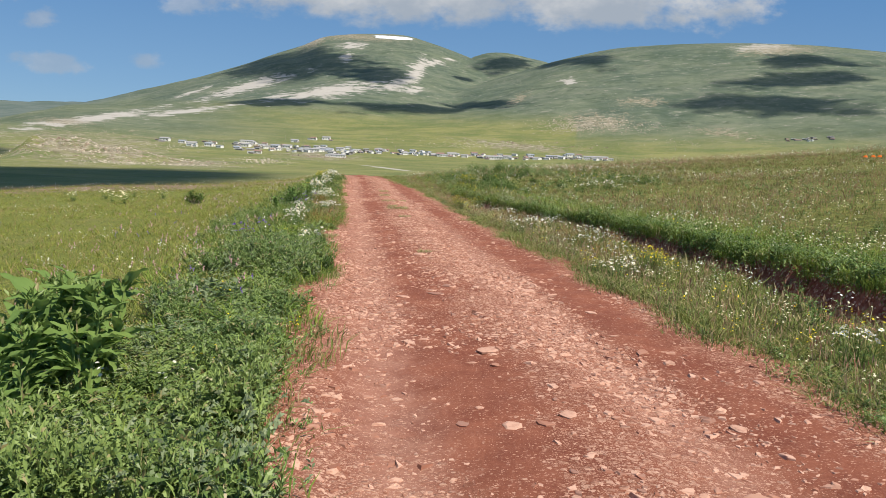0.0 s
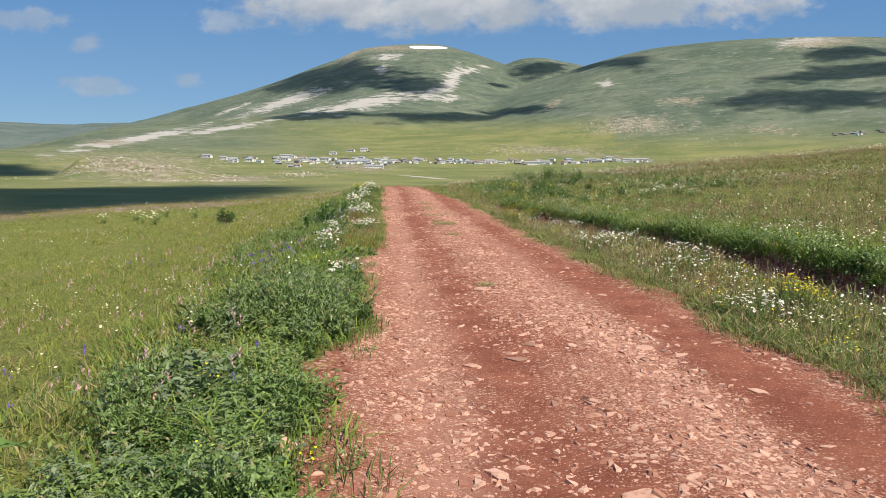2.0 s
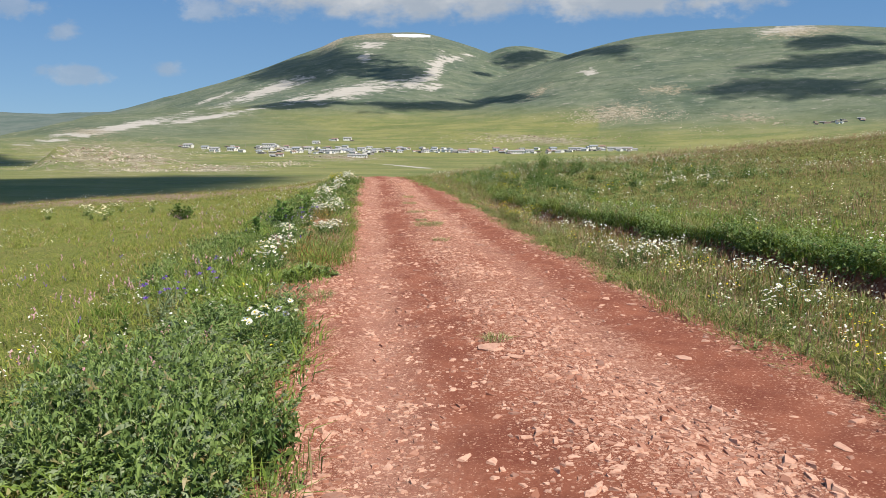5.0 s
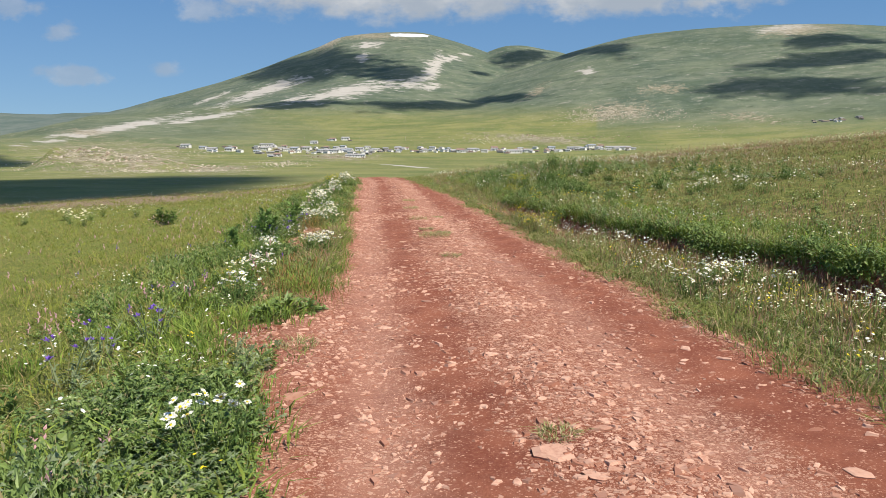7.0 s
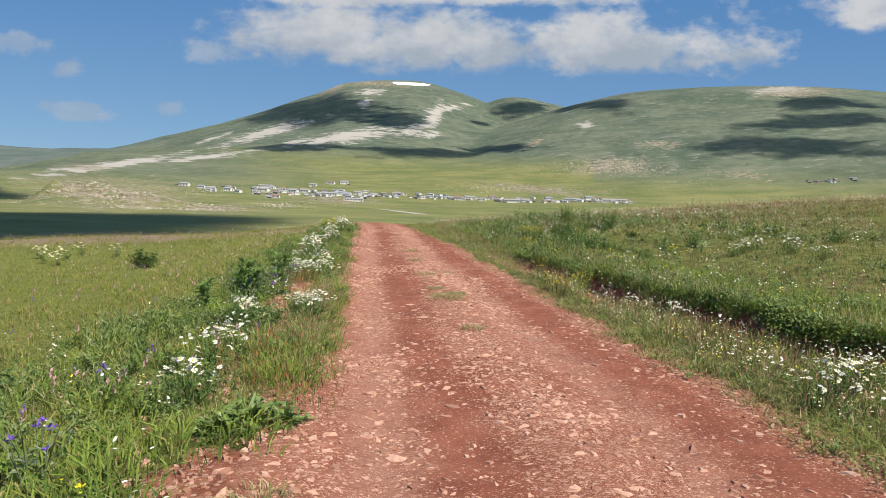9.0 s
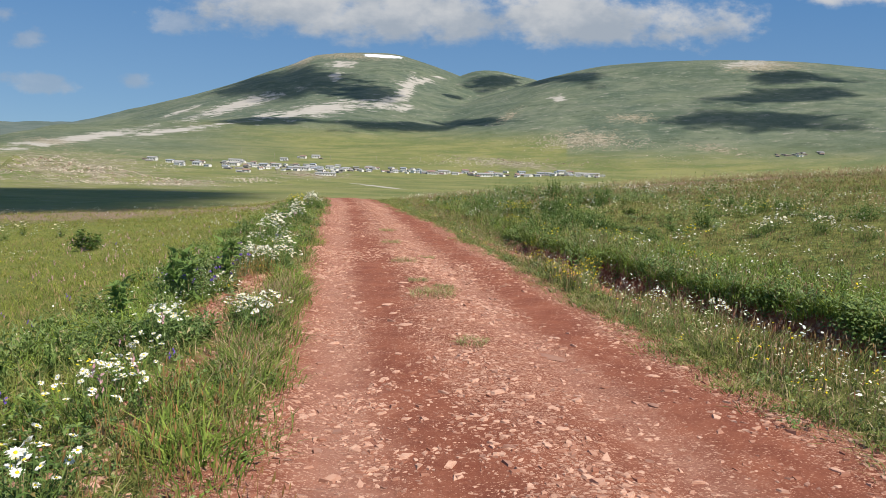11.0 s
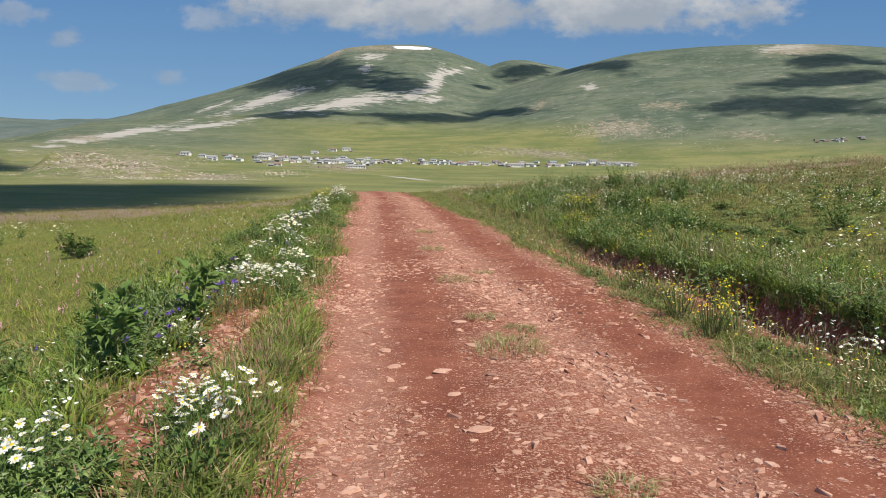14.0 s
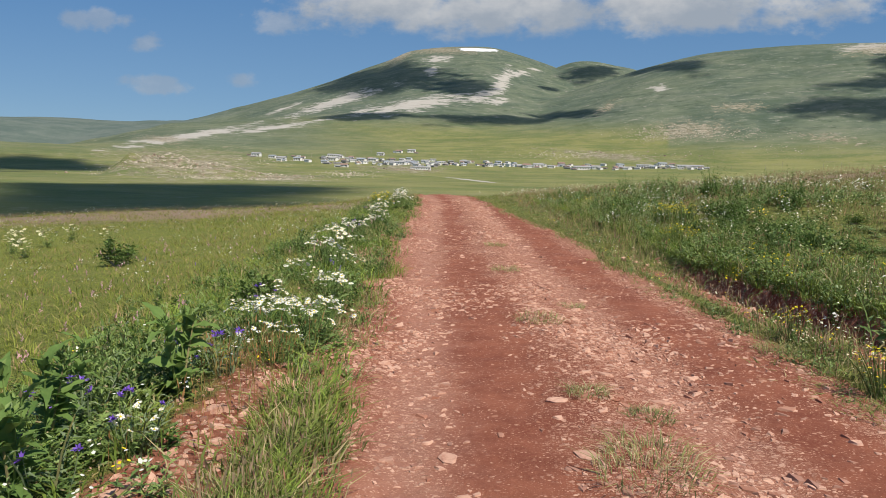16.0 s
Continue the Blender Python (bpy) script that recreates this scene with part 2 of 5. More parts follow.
def ground_look(k):
    p = place(k)
    fine, mid, wide = k.noise(p, 5.0, 6, 0.7), k.noise(p, 0.35, 5, 0.6), k.noise(p, 0.012, 6, 0.6)
    near = k.mix(k.ramp(fine, 0.38, 0.64), (0.07, 0.085, 0.02), (0.195, 0.2, 0.05))
    blade = k.noise(k.put("ShaderNodeMapping", Vector=p, Scale=(1.0, 0.55, 1.0)), 24.0, 6, 0.8)
    near = k.mix(k.math("MULTIPLY", k.ramp(blade, 0.48, 0.36), 0.75), near, (0.035, 0.046, 0.012))
    near = k.mix(k.math("MULTIPLY", k.ramp(blade, 0.53, 0.62), 0.55), near, (0.26, 0.24, 0.085))
    near = k.mix(k.math("MULTIPLY", k.ramp(k.noise(p, 9.0, 6, 0.75), 0.55, 0.66), 0.5), near, (0.2, 0.13, 0.07))
    near = k.mix(k.math("MULTIPLY", attribute(k, "lush"), 0.6), near, k.mix(k.ramp(blade, 0.38, 0.62), (0.08, 0.098, 0.02), (0.24, 0.255, 0.058)))
    near = k.mix(k.math("MULTIPLY", k.ramp(mid, 0.5, 0.72), 0.45), near, (0.19, 0.16, 0.07))
    near = k.mix(k.ramp(k.math("ADD", attribute(k, "heath"), k.math("MULTIPLY", k.math("SUBTRACT", k.noise(p, 0.6, 5, 0.7), 0.5), 1.4)), 0.3, 0.75), near, (0.235, 0.165, 0.115))
    far = k.mix(k.ramp(wide, 0.35, 0.65), (0.125, 0.142, 0.048), (0.205, 0.2, 0.072))
    bands = k.noise(k.put("ShaderNodeMapping", Vector=p, Scale=(0.25, 1.0, 1.0)), 0.02, 6, 0.65)
    far = k.mix(k.math("MULTIPLY", k.ramp(bands, 0.48, 0.62), 0.7), far, (0.105, 0.135, 0.045))
    far = k.mix(k.math("MULTIPLY", k.ramp(bands, 0.46, 0.36), 0.4), far, (0.205, 0.2, 0.085))
    far = k.mix(k.math("MULTIPLY", k.ramp(k.noise(p, 0.05, 6, 0.7), 0.5, 0.7), 0.5), far, (0.2, 0.175, 0.09))
    far = k.mix(k.math("MULTIPLY", k.ramp(k.noise(p, 0.16, 8, 0.85), 0.54, 0.61), 0.55), far, (0.27, 0.235, 0.15))
    far = k.mix(k.math("MULTIPLY", k.ramp(k.noise(p, 0.07, 8, 0.82), 0.45, 0.36), 0.5), far, (0.085, 0.11, 0.04))
    # upland turf: haze greyed into its colour, streaked along the slopes, stones showing through
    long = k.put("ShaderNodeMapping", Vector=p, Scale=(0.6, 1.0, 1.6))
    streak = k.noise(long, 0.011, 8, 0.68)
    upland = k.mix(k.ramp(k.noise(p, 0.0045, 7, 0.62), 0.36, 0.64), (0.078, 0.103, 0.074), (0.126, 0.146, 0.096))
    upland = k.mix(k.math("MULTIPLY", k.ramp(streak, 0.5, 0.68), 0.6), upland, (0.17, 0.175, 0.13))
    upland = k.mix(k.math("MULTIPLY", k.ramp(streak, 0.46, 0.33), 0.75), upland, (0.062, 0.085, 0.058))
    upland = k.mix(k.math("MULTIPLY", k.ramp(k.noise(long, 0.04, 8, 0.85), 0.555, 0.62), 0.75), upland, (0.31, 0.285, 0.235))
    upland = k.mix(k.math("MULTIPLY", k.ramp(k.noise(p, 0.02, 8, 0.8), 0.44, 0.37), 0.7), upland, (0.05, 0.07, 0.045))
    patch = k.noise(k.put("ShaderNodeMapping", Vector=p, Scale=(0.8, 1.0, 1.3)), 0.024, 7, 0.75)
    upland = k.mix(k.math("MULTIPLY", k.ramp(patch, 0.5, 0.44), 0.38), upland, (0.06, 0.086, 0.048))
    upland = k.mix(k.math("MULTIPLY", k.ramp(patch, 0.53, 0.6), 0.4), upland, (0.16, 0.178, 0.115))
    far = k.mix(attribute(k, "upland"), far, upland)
    # blue-grey of distance haze on the farthest ridge, put into its base colour
    far = k.mix(k.math("MULTIPLY", attribute(k, "haze_tint"), 0.8), far, k.mix(k.ramp(streak, 0.4, 0.6), (0.085, 0.115, 0.105), (0.12, 0.145, 0.13)))
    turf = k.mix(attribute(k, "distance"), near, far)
    ragged = k.math("MULTIPLY", k.math("SUBTRACT", k.noise(k.put("ShaderNodeMapping", Vector=p, Scale=(0.9, 1.0, 1.1)), 0.02, 9, 0.74), 0.5), 2.5)
    scree = k.ramp(k.math("ADD", attribute(k, "scree"), ragged), 0.58, 0.82)
    pale = k.mix(k.noise(p, 0.05, 5, 0.7), (0.29, 0.265, 0.23), (0.45, 0.42, 0.37))
    turf = k.mix(scree, turf, pale)
    rocky = k.ramp(k.math("ADD", attribute(k, "rocky"), k.math("MULTIPLY", k.math("SUBTRACT", k.noise(p, 0.05, 9, 0.88), 0.5), 4.6)), 0.6, 0.85)
    turf = k.mix(k.math("MULTIPLY", rocky, 0.9), turf, k.mix(k.ramp(k.noise(p, 0.09, 8, 0.85), 0.4, 0.6), (0.115, 0.102, 0.058), (0.36, 0.31, 0.23)))
    turf = k.mix(k.ramp(k.math("ADD", attribute(k, "snow"), k.math("MULTIPLY", ragged, 0.35)), 0.4, 0.5), turf, (0.85, 0.86, 0.9))
    earth = k.mix(k.ramp(k.noise(p, 7.0, 6, 0.7), 0.3, 0.7), (0.17, 0.052, 0.029), (0.36, 0.15, 0.095))
    bits = k.put("ShaderNodeTexVoronoi", None, props={"feature": "F1"}, Vector=p, Scale=26.0, Randomness=1.0)
    hue = k.put("ShaderNodeSeparateColor", None, i0=bits.outputs[1])
    earth = k.mix(k.math("MULTIPLY", k.ramp(bits.outputs[0], 0.5, 0.42), k.ramp(hue.outputs[0], 0.3, 0.4)), earth, k.mix(hue.outputs[1], (0.28, 0.12, 0.075), (0.56, 0.36, 0.26)))
    bare = k.ramp(k.math("ADD", attribute(k, "earth"), k.math("MULTIPLY", k.math("SUBTRACT", k.noise(p, 3.0, 5, 0.7), 0.5), 1.0)), 0.4, 0.65)
    turf = k.mix(bare, turf, earth)
    return matte(k, turf, 0.95, bump(k, k.math("ADD", fine, k.math("MULTIPLY", blade, 0.8)), 0.8, 0.05), 0.1)


def road_look(k):
    p = place(k)
    stony, dusty = attribute(k, "stony"), attribute(k, "track")
    grit, speck = k.noise(p, 34.0, 7, 0.8), k.noise(p, 95.0, 5, 0.8)
    red = k.mix(k.ramp(k.noise(p, 2.1, 6, 0.68), 0.34, 0.68), (0.17, 0.05, 0.029), (0.255, 0.088, 0.05))
    red = k.mix(k.math("MULTIPLY", k.ramp(grit, 0.5, 0.7), 0.5), red, (0.37, 0.155, 0.1))
    red = k.mix(k.math("MULTIPLY", k.ramp(grit, 0.44, 0.34), 0.45), red, (0.125, 0.034, 0.02))
    cloudy = k.math("MULTIPLY", k.math("SUBTRACT", k.noise(p, 5.0, 9, 0.85), 0.5), 2.0)
    dust = k.math("ADD", dusty, cloudy)
    red = k.mix(k.math("MULTIPLY", k.ramp(dust, 0.1, 1.3), 0.56), red, (0.46, 0.245, 0.175))
    red = k.mix(k.math("MULTIPLY", k.ramp(speck, 0.54, 0.62), k.ramp(stony, 0.0, 0.7, 0.2, 0.4)), red, (0.46, 0.235, 0.15))
    rise = k.math("ADD", k.math("MULTIPLY", grit, 0.8), k.math("MULTIPLY", speck, 0.5))
    wide = k.math("ADD", stony, cloudy)
    for size, share in ((19.0, 0.74), (34.0, 0.6), (62.0, 0.54), (115.0, 0.5)):
        warp = k.put("ShaderNodeVectorMath", i0=p, i1=k.put("ShaderNodeVectorMath", props={"operation": "SCALE"}, i0=k.noise(p, size * 0.8, 3, 0.7, 1), Scale=0.55 / size))
        chips = k.put("ShaderNodeTexVoronoi", None, props={"feature": "F1"}, Vector=k.put("ShaderNodeMapping", Vector=warp, Scale=(0.85, 1.15, 1.0)), Scale=size, Randomness=1.0)
        tint = k.put("ShaderNodeSeparateColor", None, i0=chips.outputs[1])
        luck_ = k.math("ADD", tint.outputs[0], k.ramp(wide, -0.3, 1.2, -0.36, 0.24))
        chip = k.math("MULTIPLY", k.ramp(chips.outputs[0], 0.46, 0.38), k.ramp(luck_, share, share + 0.05))
        red = k.mix(k.math("MULTIPLY", chip, 0.95), red, k.mix(tint.outputs[1], (0.26, 0.1, 0.06), (0.57, 0.335, 0.235)))
        rise = k.math("ADD", rise, k.math("MULTIPLY", chip, 14.0 / size))
    return matte(k, red, 0.92, bump(k, rise, 0.6, 0.02), 0.15)


def stone_look(k, least=0.0):
    p = place(k)
    r = k.put("ShaderNodeNewGeometry", None).outputs["Random Per Island"]
    r = k.math("FRACT", k.math("ADD", r, k.put("ShaderNodeObjectInfo", None).outputs["Random"]))
    tone = k.mix(k.math("MAXIMUM", k.ramp(r, -0.1, 0.75), least), (0.27, 0.108, 0.066), (0.55, 0.33, 0.235))
    tone = k.mix(k.math("GREATER_THAN", k.math("FRACT", k.math("MULTIPLY", r, 23.7)), 0.9), tone, (0.3, 0.16, 0.115))
    tone = k.mix(k.math("MULTIPLY", k.ramp(k.noise(p, 30, 5, 0.7), 0.45, 0.7), 0.6), tone, (0.3, 0.12, 0.075))
    return matte(k, tone, 0.88, bump(k, k.noise(p, 60, 4, 0.7), 0.4, 0.004), 0.2)


def leaf_look(low, high, dry=(0.2, 0.16, 0.06), dryness=0.1, thin=0.28, rough=0.7, upward=0.25):
    def build(k):
        r = k.put("ShaderNodeNewGeometry", None).outputs["Random Per Island"]
        tone = k.mix(r, low, high)
        odd = k.math("FRACT", k.math("MULTIPLY", r, 37.7))
        tone = k.mix(k.math("GREATER_THAN", odd, 1 - dryness), tone, dry)
        patch = k.noise(place(k), 0.8, 4, 0.6)
        tone = k.mix(k.ramp(patch, 0.4, 0.7, 0.0, 0.35), tone, (high[0] * 1.25, high[1] * 1.1, high[2]))
        tone = k.mix(k.ramp(k.noise(place(k), 2.6, 5, 0.7), 0.52, 0.36, 0.0, 0.55), tone, (low[0] * 0.75, low[1] * 0.8, low[2] * 0.8))
        own = k.put("ShaderNodeNewGeometry", 1)
        half = k.put("ShaderNodeVectorMath", i0=own, i1=(0.0, 0.0, upward))
        return k.put("ShaderNodeMixShader", i0=thin, i1=matte(k, tone, rough, half, 0.35 if rough < 0.65 else 0.12), i2=k.put("ShaderNodeBsdfTranslucent", Color=tone))
    return build


def plain_look(colour, rough=0.8, vary=0.25, scale=20.0):
    def build(k):
        p = place(k)
        tone = k.mix(k.ramp(k.noise(p, scale, 5, 0.65), 0.3, 0.7), tuple(c * (1 - vary) for c in colour), tuple(min(1, c * (1 + vary)) for c in colour))
        return matte(k, tone, rough, None, 0.3)
    return build


GROUND, ROAD, STONE = material("turf", ground_look), material("red_gravel", road_look), material("red_stone", stone_look)
STONE_PALE = material("pale_pink_stone", lambda k: stone_look(k, 0.8))

# ---- ground and road ----
def spread(fine_from, fine_to, pitch, low, high, growth=1.12):
    """Even steps in the middle, growing ones to both ends."""
    mid = list(np.arange(fine_from, fine_to + pitch / 2, pitch))
    gap, v = pitch, mid[-1]
    while v < high:
        gap *= growth
        v += gap
        mid.append(min(v, high))
    gap, v = pitch, mid[0]
    while v > low:
        gap *= growth
        v -= gap
        mid.insert(0, max(v, low))
    return np.array(mid)


def oval(az, t, a, b, half_a, half_b, turn=0.0, power=2):
    """1 inside an oval of bearing and sight slope, falling off outside."""
    c, s = math.cos(radians(turn)), math.sin(radians(turn))
    da, dt = az - a, (t - b) * 57.3
    u, v = (da * c + dt * s) / half_a, (-da * s + dt * c) / half_b
    return np.clip(1.05 - 0.55 * (np.abs(u) ** power + np.abs(v) ** power) ** (1 / power), 0, 1)


# pale scree runs: bearing, slope, half length, half width, turn
SCREE = [(-4.6, -0.0166, 2.8, 0.05, -5, 4), (-26.6, 0.03, 6.4, 0.33, 12), (-19.6, 0.048, 4.6, 0.28, 10.5), (-15.2, 0.085, 5.0, 0.42, 19), (-9.6, 0.083, 5.4, 0.58, 11), (-1.5, 0.129, 2.1, 0.28, 7), (-2.7, 0.114, 1.5, 0.75, 60), (-4.0, 0.099, 2.0, 0.55, 22), (-2.7, 0.092, 1.3, 0.24, 5), (-19.3, 0.073, 2.1, 0.14, 22), (-7.6, 0.146, 1.4, 0.34, 5), (-8.1, 0.13, 0.7, 0.4, 30), (-10.6, 0.15, 1.4, 0.28, 25), (9.3, 0.111, 0.8, 0.35, 0), (23, 0.153, 2.4, 0.35, 0)]
ROCKY = [(-7.5, 0.158, 4.5, 0.35, 0), (-10.5, 0.148, 1.5, 0.4, 30), (-26.3, -0.006, 6.2, 1.25, 0), (-19.5, -0.02, 3.8, 0.5, 0), (-10.0, -0.003, 3.6, 0.4, 0), (11.5, 0.056, 3.2, 0.75, 4), (21.0, 0.047, 2.6, 0.3, -8), (6.0, 0.020, 5.0, 0.35, -4), (15, 0.085, 2.0, 0.4, 0), (5.5, 0.085, 1.2, 0.3, 30), (24.0, 0.150, 3.0, 0.4, 0), (-28, 0.026, 2.0, 0.3, 0), (-14, 0.008, 1.5, 0.25, 0)]
SNOW = [(-4.5, 0.1592, 1.35, 0.115, -1, 2.6)]


def bare_shoulder(s, y):
    """Stony strips without turf beside the left wheel track."""
    worn = np.exp(-(((s + 2.3 + 0.15 * np.sin(y * 1.7)) / 0.27) ** 2)) * step(15.4, 16.4, y) * step(24, 21.5, y) * (0.45 + 0.55 * step(-0.12, 0.1, value_noise(y * 0.9, 0 * y + 1.3, 19)))
    worn = worn + np.exp(-(((s + 2.0) / 0.5) ** 2 + ((y - 13.45) / 0.5) ** 2)) * 1.2 + np.exp(-(((s + 1.85) / 0.33) ** 2 + ((y - 7.3) / 0.6) ** 2)) * 1.2
    return np.clip(worn * (1.0 + 1.2 * fbm(s * 2.2, y * 1.6, 3, 73)) + 0.4 * step(-0.02, 0.2, fbm(s * 1.1, y * 0.7, 3, 73)) * step(-2.9, -2.4, s) * step(-1.5, -2.0, s) * step(14, 17, y) * step(25, 21, y), 0, 1)


def land_layers(x, y, s):
    r, az = np.hypot(x + 1, y - 8), np.degrees(np.arctan2(x + 1, y - 8))
    t = (height(x, y) - 1.5) / np.maximum(r, 1)
    away = step(60, 140, r)
    # upland also comes in with distance, bringing its haze-greyed colour
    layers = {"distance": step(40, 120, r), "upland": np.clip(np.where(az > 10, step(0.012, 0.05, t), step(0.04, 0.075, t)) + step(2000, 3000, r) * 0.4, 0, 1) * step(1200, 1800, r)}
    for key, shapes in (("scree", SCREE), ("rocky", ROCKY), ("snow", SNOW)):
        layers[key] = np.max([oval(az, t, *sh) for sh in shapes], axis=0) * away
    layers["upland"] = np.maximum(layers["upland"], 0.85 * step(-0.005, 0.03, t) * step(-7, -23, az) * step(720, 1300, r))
    # where the far left ridge takes the painted haze colour
    layers["haze_tint"] = step(-22, -27, az) * step(3000, 3500, r)
    layers["heath"] = step(37, 52, r) * (0.3 + 0.7 * (az < -5) + 0.6 * (az > 8))
    layers["lush"] = step(-2.4, -4.0, s) * step(44, 34, r)
    foot = bank_foot(y)
    open_ditch = ditch_width(y)
    bare = step(foot - open_ditch - 0.2, foot - open_ditch, s) * step(foot + 0.12, foot + 0.02, s) * step(32, 25, y)
    edge = step(2.15, 1.8, narrowing(s, y))
    layers["earth"] = np.maximum(np.maximum(bare, edge), bare_shoulder(s, y)) * (1 - away)
    return layers


s_lines = spread(-3.4, 5.2, 0.1, -95, 95, 1.15)
y_lines = spread(2.0, 32.0, 0.2, -80, 125, 1.08)
ss, yy = np.meshgrid(s_lines, y_lines)
xx = ss + road_mid(np.clip(yy, -90, 90))
zz = height(xx, yy) - 0.10 * step(1.8, 1.6, narrowing(ss, yy)) * step(-30, -20, yy) * step(75, 70, yy)
near_verts = np.stack([xx.ravel(), yy.ravel(), zz.ravel()], 1)
bearings = np.radians(np.concatenate([np.arange(-48, 48, 0.25), np.arange(48, 312.1, 3)]))
rings = np.geomspace(84, 4960, 160)
aa, rr = np.meshgrid(bearings, rings)
fx, fy = -1 + rr * np.sin(aa), 8 + rr * np.cos(aa)
fz = height(fx, fy) - 3.0 * step(12, -6, np.maximum(np.abs(fx) - 80, np.maximum(fy - 118, -fy - 70)))
far_verts = np.stack([fx.ravel(), fy.ravel(), fz.ravel()], 1)
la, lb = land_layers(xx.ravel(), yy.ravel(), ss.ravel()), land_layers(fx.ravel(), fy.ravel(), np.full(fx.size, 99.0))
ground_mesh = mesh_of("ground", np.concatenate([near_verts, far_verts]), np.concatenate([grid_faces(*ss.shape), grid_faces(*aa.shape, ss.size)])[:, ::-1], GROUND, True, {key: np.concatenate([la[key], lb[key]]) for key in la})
ground_mesh.flip_normals()
ground = tagged(new("ground", ground_mesh), "green upland meadow with hills, pale scree and a snow patch", "ground", kind="structure")


def road_height(s, y):
    rut = -0.03 * np.exp(-((s + 1.2) / 0.3) ** 2) - 0.03 * np.exp(-((s - 0.6) / 0.3) ** 2) + 0.02 * np.exp(-(s / 0.35) ** 2)
    rough = 0.03 * fbm(s * 1.6, y * 0.9, 4, 51) + 0.02 * fbm(s * 6, y * 6, 3, 55)
    edge = 1.86 + 0.3 * fbm(np.sign(s) * 9 + 0 * s, y * 0.8, 4, 61)
    return height(s + road_mid(y), y) + 0.022 + rut + rough - 0.1 * step(edge - 0.1, edge + 0.45, narrowing(s, y))


s_road = np.arange(-2.45, 2.451, 0.06)
y_road = np.concatenate([np.arange(-19, -2.01, 0.34), np.arange(-2, 2, 0.2), np.arange(2, 28, 0.07), np.geomspace(28, 72, 150)])
rs, ry = np.meshgrid(s_road, y_road)
rx = rs + road_mid(ry)
sway = 0.12 * value_noise(ry * 0.22, 0.5, 3)
shift = 0.18 * np.exp(-((ry - 15.5) / 3.5) ** 2)


def band(s, at, half):
    return np.exp(-((s - at) / half) ** 2)


wheel = 0.9 * band(rs, -1.2 + sway, 0.36) + 0.68 * band(rs, 0.54 + sway + shift, 0.32) + 0.15 * band(rs, 0.0, 0.5) + 0.4 * step(1.5, 1.75, np.abs(rs))
rubble = 0.5 * band(rs, -1.2 + sway, 0.3) + 0.95 * band(rs, 0.1 + sway, 0.42) + 0.6 * band(rs, 0.6 + sway + shift, 0.32) + 0.5 * step(1.3, 1.6, np.abs(rs)) - 0.35 * band(rs, -0.68 + sway, 0.2) - 0.3 * band(rs, 1.15 + sway, 0.25)
rubble = rubble + 0.9 * fbm(rs * 1.3, ry * 0.7, 3, 66)
road = tagged(new("road", mesh_of("road", np.stack([rx.ravel(), ry.ravel(), road_height(rs, ry).ravel()], 1), grid_faces(*rs.shape), ROAD, True, {"track": wheel.ravel(), "stony": rubble.ravel()})),
              "red dirt track with stones and two pale wheel ruts", "road", kind="structure")

def bank_top(y):
    """Height of the turf just behind the edge of the ditch bank."""
    return height(bank_foot(y) + 0.16 + road_mid(y), y)


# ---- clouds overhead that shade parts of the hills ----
def part(name, me, parent, label=""):
    ob = new(name, me)
    ob.parent = parent
    return tagged(ob, label)


def thing(name, x, y, z, turn=0.0, label="", category="", group=""):
    ob = new(name)
    ob.empty_display_size = 0.1
    ob.matrix_basis = pose(x, y, z, 0, 0, turn)
    return tagged(ob, label, category, group)


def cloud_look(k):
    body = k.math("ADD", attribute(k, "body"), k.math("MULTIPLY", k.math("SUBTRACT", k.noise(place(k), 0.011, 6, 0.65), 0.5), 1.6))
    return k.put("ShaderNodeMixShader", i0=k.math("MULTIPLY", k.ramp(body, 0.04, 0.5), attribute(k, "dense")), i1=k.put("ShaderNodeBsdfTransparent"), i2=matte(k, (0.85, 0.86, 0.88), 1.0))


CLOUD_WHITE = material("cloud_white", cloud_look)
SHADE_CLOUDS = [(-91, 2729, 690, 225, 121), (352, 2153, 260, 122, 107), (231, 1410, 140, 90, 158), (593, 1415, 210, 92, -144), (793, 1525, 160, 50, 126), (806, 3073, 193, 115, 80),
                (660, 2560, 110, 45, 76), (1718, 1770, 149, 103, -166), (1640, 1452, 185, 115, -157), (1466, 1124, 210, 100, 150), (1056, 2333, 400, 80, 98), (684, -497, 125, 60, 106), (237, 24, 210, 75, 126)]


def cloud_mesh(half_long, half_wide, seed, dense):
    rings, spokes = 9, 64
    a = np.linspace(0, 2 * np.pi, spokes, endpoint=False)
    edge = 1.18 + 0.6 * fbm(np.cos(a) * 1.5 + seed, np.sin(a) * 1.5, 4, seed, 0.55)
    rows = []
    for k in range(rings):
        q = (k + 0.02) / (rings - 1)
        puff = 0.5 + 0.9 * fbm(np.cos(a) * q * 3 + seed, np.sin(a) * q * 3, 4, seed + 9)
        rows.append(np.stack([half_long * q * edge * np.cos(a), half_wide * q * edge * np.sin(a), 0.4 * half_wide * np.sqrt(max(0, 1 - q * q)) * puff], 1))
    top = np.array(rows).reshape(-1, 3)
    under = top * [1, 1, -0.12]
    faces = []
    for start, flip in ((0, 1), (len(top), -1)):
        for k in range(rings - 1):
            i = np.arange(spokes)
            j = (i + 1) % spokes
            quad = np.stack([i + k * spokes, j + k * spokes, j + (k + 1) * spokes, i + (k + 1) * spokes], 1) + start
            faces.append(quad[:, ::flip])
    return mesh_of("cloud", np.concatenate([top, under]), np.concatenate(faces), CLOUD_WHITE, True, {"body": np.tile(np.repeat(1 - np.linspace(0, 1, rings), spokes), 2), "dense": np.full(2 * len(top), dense)})


